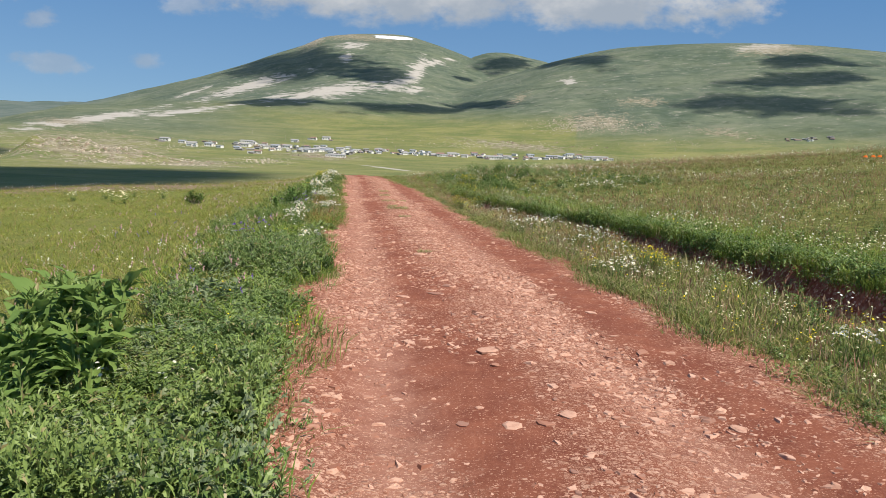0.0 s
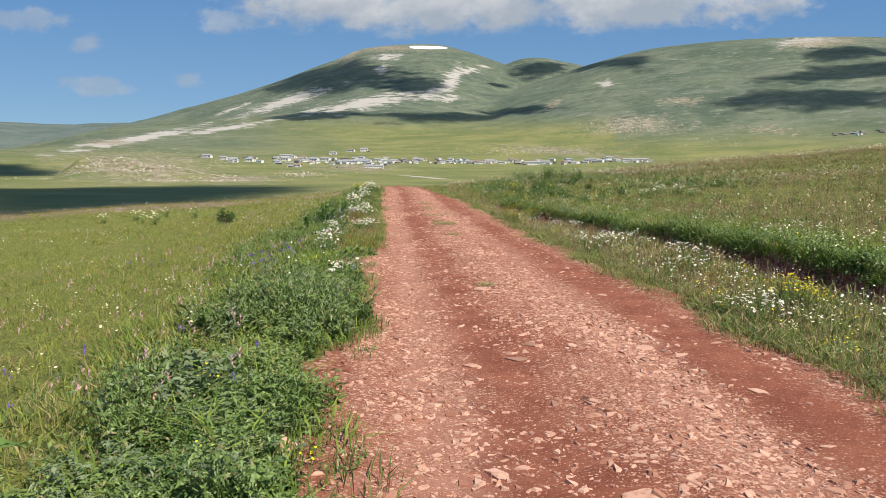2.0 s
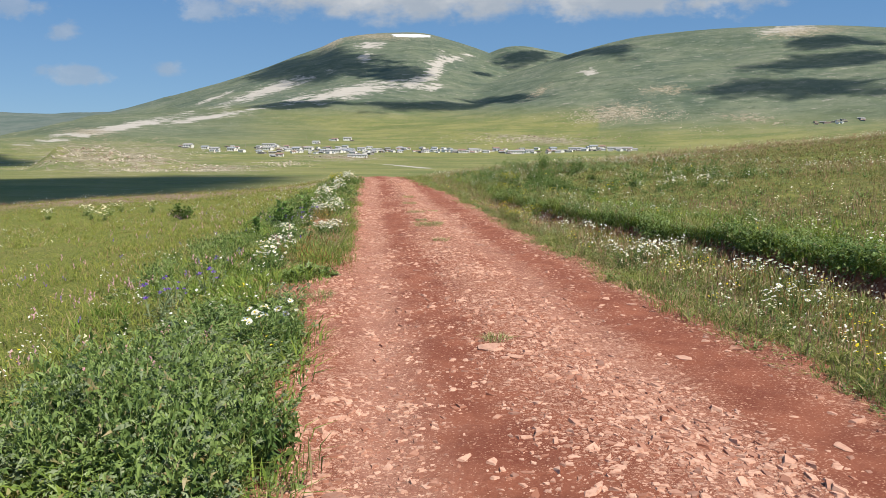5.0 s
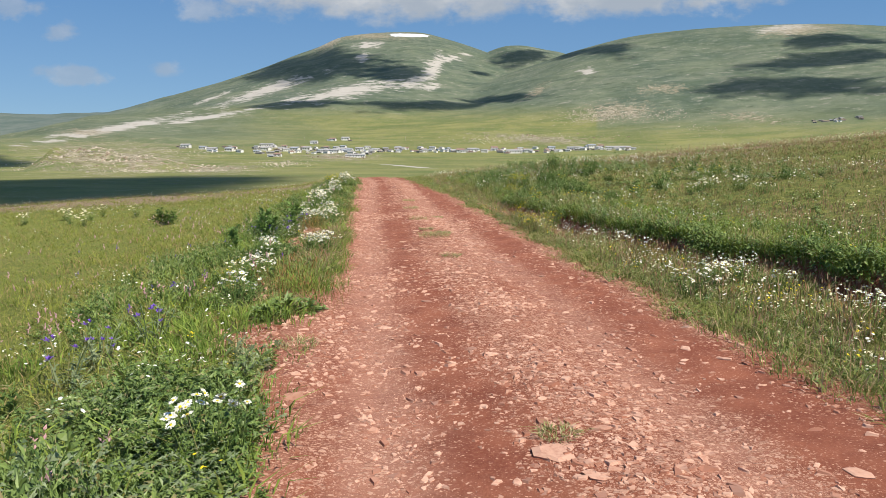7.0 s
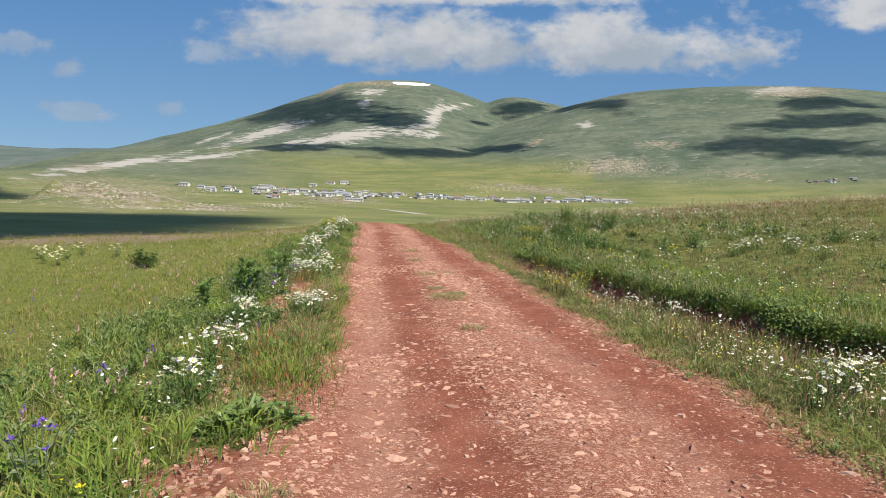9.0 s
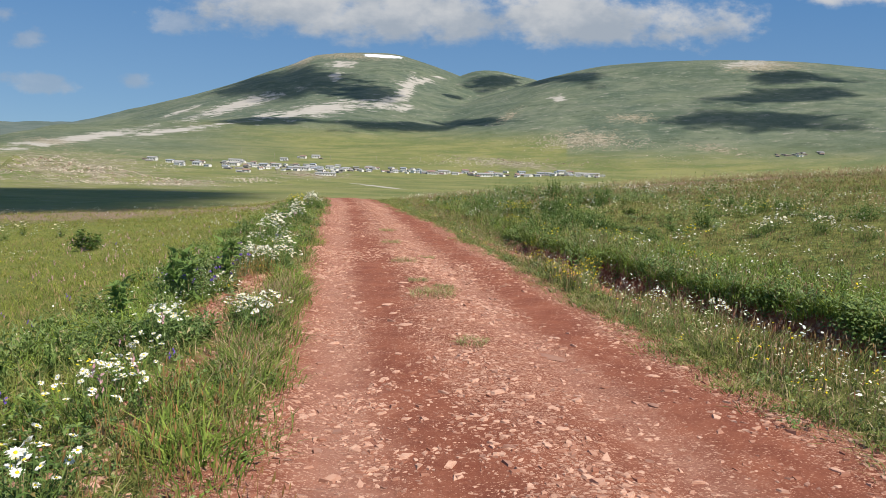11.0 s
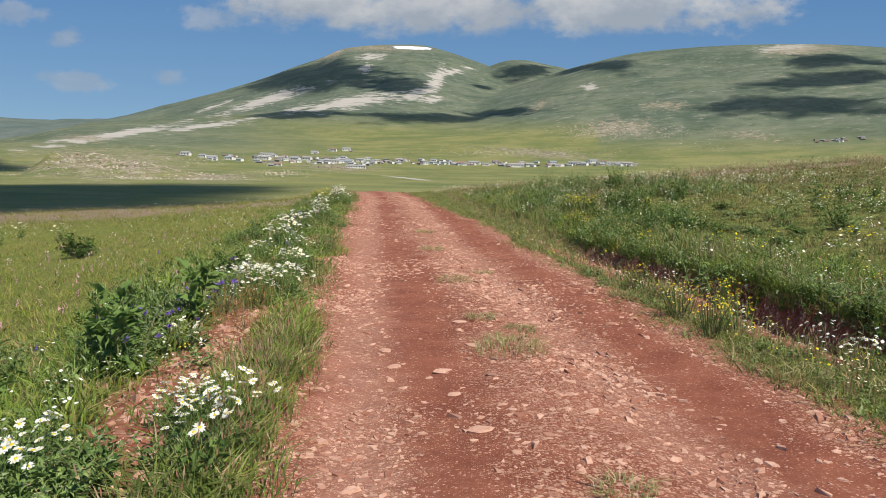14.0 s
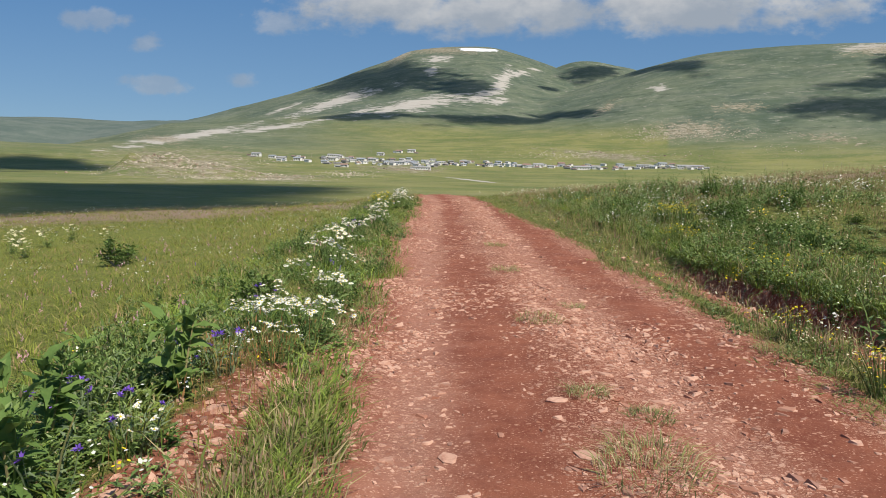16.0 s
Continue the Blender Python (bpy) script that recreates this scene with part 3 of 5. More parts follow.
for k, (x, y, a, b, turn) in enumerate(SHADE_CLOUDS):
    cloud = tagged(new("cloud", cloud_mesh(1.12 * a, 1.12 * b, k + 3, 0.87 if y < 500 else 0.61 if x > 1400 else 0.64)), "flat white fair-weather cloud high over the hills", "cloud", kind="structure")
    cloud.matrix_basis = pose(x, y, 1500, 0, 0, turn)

# ---- village ----
WALL_WHITE = material("limewash", plain_look((0.74, 0.72, 0.66), 0.9, 0.1, 0.6))
WALL_STONE = material("rubble_wall", plain_look((0.27, 0.25, 0.22), 0.95, 0.3, 1.5))
ROOF_GREY = material("sheet_roof", plain_look((0.3, 0.29, 0.28), 0.7, 0.25, 0.5))
ROOF_BLUE = material("blue_roof", plain_look((0.27, 0.285, 0.31), 0.7, 0.2, 0.5))
ROOF_RUST = material("rust_roof", plain_look((0.25, 0.16, 0.13), 0.8, 0.25, 0.5))
PANE = material("window_pane", plain_look((0.05, 0.06, 0.07), 0.15, 0.1, 1.0))
POST_WOOD = material("pole_wood", plain_look((0.32, 0.28, 0.23), 0.9, 0.2, 3.0))


def box_mesh(name, lo, hi, mat):
    (a, b, c), (d, e, f) = lo, hi
    v = np.array([(a, b, c), (d, b, c), (d, e, c), (a, e, c), (a, b, f), (d, b, f), (d, e, f), (a, e, f)], float)
    q = np.array([(0, 3, 2, 1), (4, 5, 6, 7), (0, 1, 5, 4), (1, 2, 6, 5), (2, 3, 7, 6), (3, 0, 4, 7)])
    return mesh_of(name, v, q, mat)


def gable_mesh(name, l, w, low, high, out, thick, mat):
    """Two roof slopes with thickness and eaves."""
    bm = bmesh.new()
    for side in (-1, 1):
        drop = out * (high - low) / (w / 2)
        ring = [(-l / 2 - out, 0, high), (l / 2 + out, 0, high), (l / 2 + out, side * (w / 2 + out), low - drop), (-l / 2 - out, side * (w / 2 + out), low - drop)]
        lowv = [bm.verts.new(p) for p in ring]
        topv = [bm.verts.new((p[0], p[1], p[2] + thick)) for p in ring]
        bm.faces.new(topv if side > 0 else topv[::-1])
        bm.faces.new(lowv[::-1] if side > 0 else lowv)
        for i in range(4):
            bm.faces.new([lowv[i], lowv[(i + 1) % 4], topv[(i + 1) % 4], topv[i]])
    bmesh.ops.recalc_face_normals(bm, faces=bm.faces)
    me = bpy.data.meshes.new(name)
    bm.to_mesh(me)
    bm.free()
    me.materials.append(mat)
    return me


def wall_mesh(l, w, low, high, mat):
    v = np.array([(-l / 2, -w / 2, -2), (l / 2, -w / 2, -2), (l / 2, w / 2, -2), (-l / 2, w / 2, -2), (-l / 2, -w / 2, low), (l / 2, -w / 2, low), (l / 2, w / 2, low), (-l / 2, w / 2, low), (-l / 2, 0, high), (l / 2, 0, high)], float)
    t = np.array([(0, 1, 5), (0, 5, 4), (2, 3, 7), (2, 7, 6), (1, 2, 6), (1, 6, 5), (5, 6, 9), (3, 0, 4), (3, 4, 7), (7, 4, 8)])
    return mesh_of("wall", v, t, mat)


def house(l, w, low, high, walls, roof, label, windows):
    h = thing("house", 0, 0, -500, 0, label, "house", "village houses")
    part("wall", wall_mesh(l, w, low, high, walls), h)
    part("roof", gable_mesh("roof", l, w, low, high, 0.45, 0.15, roof), h)
    for k in range(windows):
        x = l * ((k + 0.5) / windows - 0.5)
        win = part("window", box_mesh("window", (x - 0.55, -w / 2 - 0.06, 1.0), (x + 0.55, -w / 2 + 0.05, 2.2), WALL_STONE), h)
        part("pane", box_mesh("pane", (x - 0.45, -w / 2 - 0.1, 1.1), (x + 0.45, -w / 2 - 0.06, 2.1), PANE), win)
    part("door", box_mesh("door", (l * 0.36, -w / 2 - 0.08, -0.3), (l * 0.36 + 1.2, -w / 2 + 0.05, 2.0), POST_WOOD), h)
    return h


HOUSES = [house(10, 7, 3.1, 4.4, WALL_WHITE, ROOF_GREY, "white village house with a grey sheet roof", 3),
          house(18, 7, 3.0, 4.2, WALL_WHITE, ROOF_GREY, "long white farm building with a grey roof", 6),
          house(8, 6, 2.8, 4.2, WALL_WHITE, ROOF_RUST, "small white house with a rust-red roof", 2),
          house(9, 7, 3.0, 4.2, WALL_WHITE, ROOF_BLUE, "white village house with a blue-grey roof", 3),
          house(12, 6, 2.2, 3.0, WALL_STONE, ROOF_GREY, "low grey stone barn with a sheet roof", 2),
          house(8, 5, 1.9, 2.7, WALL_STONE, ROOF_RUST, "low stone shed with a brownish roof", 1)]
# x, y and which kind of house
VILLAGE = [(-451, 1158, 0), (-416, 1139, 3), (-390, 1106, 0), (-367, 1118, 3), (-337, 1220, 1), (-276, 1312, 0), (-256, 1390, 2), (-235, 1409, 0), (-320, 1152, 0), (-268, 1026, 2), (-274, 1156, 3), (-259, 1174, 0), (-211, 1134, 1), (-202, 1160, 0), (-187, 1157, 3), (-174, 1181, 0),
           (-156, 1038, 1), (46, 1216, 2), (74, 1144, 1), (98, 1162, 0), (140, 1214, 3), (176, 1202, 1), (209, 1230, 3), (227, 1170, 0), (248, 1172, 1), (227, 1241, 2), (-10, 1162, 2), (8, 1170, 0)]
luck = random.Random(7)
sites = [(x, y, k, luck.uniform(-14, 14)) for x, y, k in VILLAGE]
for x, y, k, turn in list(sites):
    for j in range(2):
        sites.append((x + luck.uniform(-22, 22), y + luck.uniform(-22, 22), luck.choice((4, 5, 0, 0, 3)), luck.uniform(-40, 40)))
for k in range(36):
    u = luck.random()
    sites.append((-430 + 680 * u + luck.uniform(-8, 8), 1150 + 38 * luck.uniform(-1, 1) + 55 * u, luck.choice((4, 5, 5, 3, 0, 0, 2)), luck.uniform(-25, 25)))
for low, high, near, back, count in ((-16.4, -12.0, 1110, 1250, 26), (-12.0, -7.4, 1110, 1240, 34), (-7.6, -0.9, 1150, 1230, 46), (0.0, 5.5, 1150, 1230, 18), (6.0, 13.0, 1130, 1220, 30)):
    for k in range(count):
        a, r = math.radians(luck.uniform(low, high)), luck.uniform(near, back)
        sites.append((-1 + r * math.sin(a), 8 + r * math.cos(a), luck.choice((0, 0, 3, 4, 5, 4, 2)), luck.uniform(-70, 70)))
for k in range(16):
    sites.append((700 + luck.uniform(-45, 50), 1418 + luck.uniform(-16, 16), luck.choice((4, 5, 3)), luck.uniform(-40, 40)))
for i, (x, y, k, turn) in enumerate(sites):
    made = copy_thing(HOUSES[k], pose(x, y, float(height(x, y)) + 0.1, 0, 0, turn))
    size = luck.uniform(1.15, 1.5) if i < len(VILLAGE) else luck.uniform(0.55, 1.05)
    made.scale = (size, size, size)
for h in HOUSES:
    for o in (*h.children_recursive, h):
        bpy.data.objects.remove(o)


def tube(points, radii, sides=6):
    """Tapered tube along points; returns vertices and triangles."""
    v, f = [], []
    points = [Vector(p) for p in points]
    for i, (p, r) in enumerate(zip(points, radii)):
        d = (points[min(i + 1, len(points) - 1)] - points[max(i - 1, 0)]).normalized()
        a = d.cross(Vector((0.3, 0.9, 0.2))).normalized()
        b = d.cross(a)
        for k in range(sides):
            t = 2 * math.pi * k / sides
            v.append(p + r * (math.cos(t) * a + math.sin(t) * b))
    for i in range(len(points) - 1):
        for k in range(sides):
            a, b = i * sides + k, i * sides + (k + 1) % sides
            f += [(a, b, b + sides), (a, b + sides, a + sides)]
    return np.array(v, float), np.array(f)


pole = thing("utility_pole", 0, 0, -500, 0, "weathered wooden utility pole with a crossarm", "pole", "utility poles")
part("post", mesh_of("post", *tube([(0, 0, -1), (0, 0, 8.5)], [0.2, 0.14]), POST_WOOD), pole)
part("crossarm", box_mesh("crossarm", (-1.1, -0.08, 7.7), (1.1, 0.08, 7.9), POST_WOOD), pole)
for k in range(34):
    x = -390 + 30 * k + luck.uniform(-8, 8)
    y = 1150 + 90 * luck.random() + (200 if k % 3 == 0 else 0)
    copy_thing(pole, pose(x, y, float(height(x, y)), 0, luck.uniform(-2, 2), luck.uniform(-40, 40)))
for o in (*pole.children_recursive, pole):
    bpy.data.objects.remove(o)


# ---- boulders ----
def stone_shape(seed, flat=0.5, sides=6):
    """Angular stone about 1 across; returns vertices and triangles."""
    g = random.Random(seed)
    v, f = [], []
    angles = sorted(2 * math.pi * (k + g.uniform(-0.3, 0.3)) / sides for k in range(sides))
    long = g.uniform(0.75, 1.35)
    for z, size in ((-0.35, 0.85), (0.15, 1.0), (0.6, 0.72)):
        for a in angles:
            r = 0.5 * size * g.uniform(0.75, 1.15)
            v.append((r * math.cos(a) * long, r * math.sin(a) / long, flat * (z + g.uniform(-0.12, 0.12))))
    for i in range(2):
        for k in range(sides):
            a, b = i * sides + k, i * sides + (k + 1) % sides
            f += [(a, b, b + sides), (a, b + sides, a + sides)]
    f += [(2 * sides, 2 * sides + k, 2 * sides + k + 1) for k in range(1, sides - 1)]
    return np.array(v, float), np.array(f)


def flake(seed, thick, sides):
    """Flat broken stone about 1 across: uneven outline, bevelled and slightly sloping top."""
    g = random.Random(seed)
    angles = sorted(2 * math.pi * (k + g.uniform(-0.38, 0.38)) / sides for k in range(sides))
    long, slope = g.uniform(0.8, 1.4), g.uniform(-0.35, 0.35)
    rim = [(0.5 * g.uniform(0.7, 1.15) * math.cos(a) * long, 0.5 * g.uniform(0.7, 1.15) * math.sin(a) / long) for a in angles]
    v = [(x * 0.95, y * 0.95, -thick) for x, y in rim] + [(x, y, thick * (0.35 + g.uniform(-0.2, 0.2) + slope * x)) for x, y in rim]
    v += [(x * 0.74 + g.uniform(-0.05, 0.05), y * 0.74 + g.uniform(-0.05, 0.05), thick * (1 + g.uniform(-0.18, 0.18) + slope * x)) for x, y in rim]
    f = []
    for i in range(2):
        for k in range(sides):
            a, b = i * sides + k, i * sides + (k + 1) % sides
            f += [(a, b, b + sides), (a, b + sides, a + sides)]
    f += [(2 * sides, 2 * sides + k, 2 * sides + k + 1) for k in range(1, sides - 1)]
    return np.array(v, float), np.array(f)


def scattered(shapes, pick, pos, turn, size, tall=None):
    """Copies of small shapes, joined: one row of pos, turn and size for each copy."""
    verts, faces, start = [], [], 0
    for k, (v, f) in enumerate(shapes):
        m = np.nonzero(pick == k)[0]
        if not len(m):
            continue
        c, s, g = np.cos(turn[m])[:, None], np.sin(turn[m])[:, None], size[m][:, None]
        gz = g if tall is None else tall[m][:, None]
        w = np.stack([(v[None, :, 0] * c - v[None, :, 1] * s) * g + pos[m, 0:1], (v[None, :, 0] * s + v[None, :, 1] * c) * g + pos[m, 1:2], v[None, :, 2] * gz + pos[m, 2:3]], 2)
        verts.append(w.reshape(-1, 3))
        faces.append((f[None] + (np.arange(len(m)) * len(v))[:, None, None]).reshape(-1, 3) + start)
        start += len(m) * len(v)
    return np.concatenate(verts), np.concatenate(faces)


rng = np.random.default_rng(5)
ROCK = material("lichen_rock", plain_look((0.29, 0.225, 0.16), 0.95, 0.4, 0.8))
shapes = [stone_shape(k, 0.8) for k in range(8)]
az = np.concatenate([rng.normal(-26.5, 2.8, 800), rng.normal(-19, 2.5, 110), rng.normal(-10, 1.8, 160), rng.normal(6, 3.5, 160)])
rad = np.concatenate([rng.normal(615, 32, 800), rng.normal(650, 25, 110), rng.normal(1020, 20, 160), rng.normal(1420, 40, 160)])
px, py = -1 + rad * np.sin(np.radians(az)), 8 + rad * np.cos(np.radians(az))
v, f = scattered(shapes, rng.integers(0, 8, len(az)), np.stack([px, py, height(px, py)], 1), rng.uniform(0, 6.3, len(az)), (rng.gamma(1.4, 0.32, len(az)) + 0.3) * rad / 640)
tagged(new("boulders", mesh_of("boulders", v, f, ROCK)), "grey-brown boulders scattered over the grassy rise", "boulders", kind="stuff")

# ---- plants: shapes ----
def leaves(base, way, length, width, droop, fold=0.25):
    """Pointed leaves as folded blades: rows of base points, directions and sizes."""
    base, way = np.asarray(base, float), np.asarray(way, float)
    way = way / np.linalg.norm(way, axis=1, keepdims=True)
    side = np.cross(way, [0, 0, 1.0])
    side = side / (np.linalg.norm(side, axis=1, keepdims=True) + 1e-6)
    up = np.cross(side, way)
    roll = np.random.default_rng(len(base) + 3).normal(0, 0.45, (len(base), 1))
    side, up = side * np.cos(roll) + up * np.sin(roll), up * np.cos(roll) - side * np.sin(roll)
    L, W, D = (np.broadcast_to(np.asarray(q, float), (len(base),))[:, None] for q in (length, width, droop))
    mid = base + way * L * 0.42
    tip = base + way * L * np.sqrt(np.maximum(0.1, 1 - D * D * 0.5)) - np.array([0, 0, 1.0]) * L * D
    lift = up * W * fold
    v = np.stack([base, mid - side * W / 2 + lift, mid, mid + side * W / 2 + lift, tip], 1)
    n = len(base)
    f = np.array([(0, 2, 1), (0, 3, 2), (1, 2, 4), (2, 3, 4)])[None] + (np.arange(n) * 5)[:, None, None]
    return v.reshape(-1, 3), f.reshape(-1, 3)


def blades(base, way, length, width, bend):
    """Grass blades of two triangles."""
    base, way = np.asarray(base, float), np.asarray(way, float)
    n = len(base)
    L, W, B = (np.broadcast_to(np.asarray(q, float), (n,))[:, None] for q in (length, width, bend))
    turn = np.random.default_rng(n).uniform(0, 6.3, n)
    side = np.stack([np.cos(turn), np.sin(turn), 0 * turn], 1) * W / 2
    up = np.array([0, 0, 1.0])
    mid = base + (up + way * B * 0.45) * L * 0.55
    tip = base + (up * (1 - 0.25 * B) + way * B * 1.25) * L
    v = np.stack([base, mid - side, mid + side, tip], 1)
    f = np.array([(0, 2, 1), (1, 2, 3)])[None] + (np.arange(n) * 4)[:, None, None]
    return v.reshape(-1, 3), f.reshape(-1, 3)


def flat_leaves(base, way, length, width, droop):
    """Cheaper leaves of two triangles."""
    v, f = leaves(base, way, length, width, droop)
    v = v.reshape(-1, 5, 3)[:, [0, 1, 3, 4]]
    n = len(v)
    return v.reshape(-1, 3), (np.array([(0, 2, 1), (1, 2, 3)])[None] + (np.arange(n) * 4)[:, None, None]).reshape(-1, 3)


def lobed_leaves(base, way, length, width, droop):
    """Jagged leaves: a narrow blade with two pairs of side lobes."""
    base, way = np.asarray(base, float), np.asarray(way, float)
    way = way / np.linalg.norm(way, axis=1, keepdims=True)
    side = np.cross(way, [0, 0, 1.0])
    side = side / (np.linalg.norm(side, axis=1, keepdims=True) + 1e-6)
    L = np.broadcast_to(np.asarray(length, float), (len(base),))
    out = [flat_leaves(base, way, L, L * 0.2, droop)]
    for u in (0.3, 0.55):
        for sign in (-1, 1):
            out.append(flat_leaves(base + way * (L * u)[:, None], way * 0.7 + sign * side + [0, 0, 0.15], L * 0.34, L * 0.15, droop))
    return join(*out)


def join(*pieces):
    verts, faces, start = [], [], 0
    for v, f in pieces:
        verts.append(v)
        faces.append(f + start)
        start += len(v)
    return np.concatenate(verts), np.concatenate(faces)


def around(g, n, tilt_low, tilt_high):
    a, t = g.uniform(0, 2 * np.pi, n), g.uniform(tilt_low, tilt_high, n)
    return np.stack([np.cos(a) * np.cos(t), np.sin(a) * np.cos(t), np.sin(t)], 1)


def tuft(seed, n, tall, wide, radius, bend=0.5):
    g = np.random.default_rng(seed)
    a, r = g.uniform(0, 6.3, n), radius * np.sqrt(g.random(n))
    base = np.stack([r * np.cos(a), r * np.sin(a), 0 * a - 0.02], 1)
    way = np.stack([np.cos(a + g.normal(0, 0.8, n)), np.sin(a + g.normal(0, 0.8, n)), 0 * a], 1)
    return blades(base, way, tall * g.uniform(0.5, 1.15, n), wide * g.uniform(0.7, 1.3, n), bend * g.uniform(0.2, 1.2, n))


def seeded_tuft(seed, n, tall, wide, radius):
    """Thin stalks, each with a small seed head."""
    g = np.random.default_rng(seed)
    a, r = g.uniform(0, 6.3, n), radius * np.sqrt(g.random(n))
    base = np.stack([r * np.cos(a), r * np.sin(a), 0 * a - 0.02], 1)
    way = around(g, n, -0.2, 0.2)
    way[:, 2] = 0
    L, B = tall * g.uniform(0.6, 1.15, n), 0.35 * g.random(n)
    stalk = blades(base, way, L, wide, B)
    top = base + (np.array([0, 0, 1.0]) * (1 - 0.25 * B[:, None]) + way * B[:, None] * 1.25) * L[:, None]
    head = flat_leaves(top - [0, 0, 0.03], way * 0.3 + [0, 0, 1.0], 0.07 * g.uniform(0.7, 1.4, n), wide * 3.0, 0.0)
    return join(stalk, head)


def weed(seed, stems, tall, leaf, wide, spread_out=0.6, per=9, shape=leaves):
    """Leafy herb: arching stems with alternate leaves."""
    g = np.random.default_rng(seed)
    pieces = []
    for k in range(stems):
        a, lean = g.uniform(0, 6.3), g.uniform(0.1, spread_out)
        d = np.array([math.cos(a) * lean, math.sin(a) * lean, 1.0])
        h = tall * g.uniform(0.55, 1.1)
        foot = np.array([math.cos(a), math.sin(a), 0]) * 0.05 * g.random()
        t = np.linspace(0.08, 1.0, per) + g.normal(0, 0.02, per)
        pts = foot + d * h * t[:, None] + np.array([math.cos(a), math.sin(a), -0.3]) * (h * lean * 0.4 * t ** 2)[:, None]
        if shape is leaves:
            pieces.append(tube([foot - [0, 0, 0.03], pts[per // 2], pts[-1]], [0.006, 0.004, 0.002], 3))
        else:
            pieces.append(flat_leaves([foot], [pts[-1] - foot], h, 0.008, 0.0))
        b = np.arange(per) * 2.4 + g.uniform(0, 6.3)
        way = np.stack([np.cos(b), np.sin(b), g.uniform(0.15, 0.9, per)], 1)
        size = leaf * (1.15 - 0.55 * t) * g.uniform(0.75, 1.25, per)
        pieces.append(shape(pts, way, size, size * wide, g.uniform(0.0, 0.45, per)))
    return join(*pieces)


LEAF_GREEN = material("herb_leaf", leaf_look((0.075, 0.13, 0.031), (0.25, 0.335, 0.095), (0.34, 0.28, 0.14), 0.06, 0.24, 0.45, 0.1))
LEAF_DARK = material("dark_leaf", leaf_look((0.045, 0.09, 0.022), (0.17, 0.245, 0.065), dryness=0.03, thin=0.2, upward=0.12))
LEAF_GREY = material("grey_green_leaf", leaf_look((0.1, 0.145, 0.07), (0.28, 0.33, 0.18), dryness=0.05, thin=0.2, upward=0.15))
GRASS_BRIGHT = material("meadow_grass", leaf_look((0.115, 0.15, 0.028), (0.3, 0.325, 0.068), (0.36, 0.26, 0.13), 0.24))
GRASS_VERGE = material("verge_grass", leaf_look((0.1, 0.135, 0.034), (0.25, 0.28, 0.08), (0.44, 0.35, 0.19), 0.22))
GRASS_LUSH = material("lush_grass", leaf_look((0.085, 0.15, 0.025), (0.28, 0.36, 0.07), dryness=0.08))
GRASS_OLIVE = material("slope_grass", leaf_look((0.095, 0.115, 0.032), (0.24, 0.24, 0.075), (0.32, 0.21, 0.12), 0.34))
SEED_BROWN = material("seed_stalks", leaf_look((0.22, 0.155, 0.09), (0.38, 0.28, 0.17), (0.3, 0.14, 0.09), 0.3, 0.25))
WHITE_PETAL = material("white_petal", leaf_look((0.72, 0.71, 0.62), (0.82, 0.81, 0.74), (0.66, 0.62, 0.46), 0.15, 0.25))
YELLOW_PETAL = material("yellow_petal", leaf_look((0.7, 0.54, 0.02), (0.82, 0.68, 0.04), dryness=0.0, thin=0.25))
CREAM_PETAL = material("cream_petal", leaf_look((0.62, 0.58, 0.36), (0.75, 0.72, 0.5), dryness=0.1, thin=0.25))
PURPLE_PETAL = material("purple_petal", leaf_look((0.16, 0.08, 0.42), (0.26, 0.14, 0.6), dryness=0.0, thin=0.25))
PINK_PETAL = material("pink_petal", leaf_look((0.5, 0.28, 0.3), (0.62, 0.4, 0.4), dryness=0.1, thin=0.25))
ORANGE_PETAL = material("orange_petal", leaf_look((0.8, 0.16, 0.02), (0.85, 0.2, 0.03), dryness=0.0, thin=0.25))


def reach(s, y):
    """Rough distance from which a spot beside the road is seen at its nearest."""
    return np.hypot(np.maximum(np.abs(s) * 1.75, 3.2), np.maximum(0, y - 20.5))


def sow(count, s_low, s_high, y_low, y_high, power=1.6, keep=None, seed=1):
    """Spots between two distances from the road's middle, denser near the path; keep(s, y) gives a share from 0 to 1."""
    g = np.random.default_rng(seed)
    out_s, out_y, have = [], [], 0
    while have < count:
        s, y = g.uniform(s_low, s_high, 200000), g.uniform(y_low, y_high, 200000)
        ok = g.random(200000) < (3.2 / reach(s, y)) ** power
        if keep is not None:
            ok &= g.random(200000) < keep(s, y)
        out_s.append(s[ok])
        out_y.append(y[ok])
        have += ok.sum()
    s, y = np.concatenate(out_s)[:count], np.concatenate(out_y)[:count]
    x = s + road_mid(np.clip(y, -90, 90))
    return g, s, y, np.stack([x, y, height(x, y)], 1)


def stuff(name, label, category, mat, shapes, spots, size_low=0.7, size_high=1.3, grow=0.0, lift=None, turns=(0, 6.3)):
    """One object of many small plants. grow: how much wider they get with distance."""
    g, s, y, pos = spots
    n = len(s)
    size = g.uniform(size_low, size_high, n)
    wide = size * (1 + grow * np.maximum(0, reach(s, y) / 6 - 1))
    tall = size * (1 + 0.25 * grow * np.maximum(0, reach(s, y) / 6 - 1)).clip(1, 2.0)
    if lift is not None:
        tall = tall * lift(s, y)
    v, f = scattered(shapes, g.integers(0, len(shapes), n), pos, g.uniform(*turns, n), wide, tall)
    return tagged(new(name, mesh_of(name, v, f, mat)), label, category, kind="stuff")


def patchy(scale, seed, low=-0.15, high=0.2):
    return lambda s, y: step(low, high, fbm(s / scale, y / scale, 3, seed))


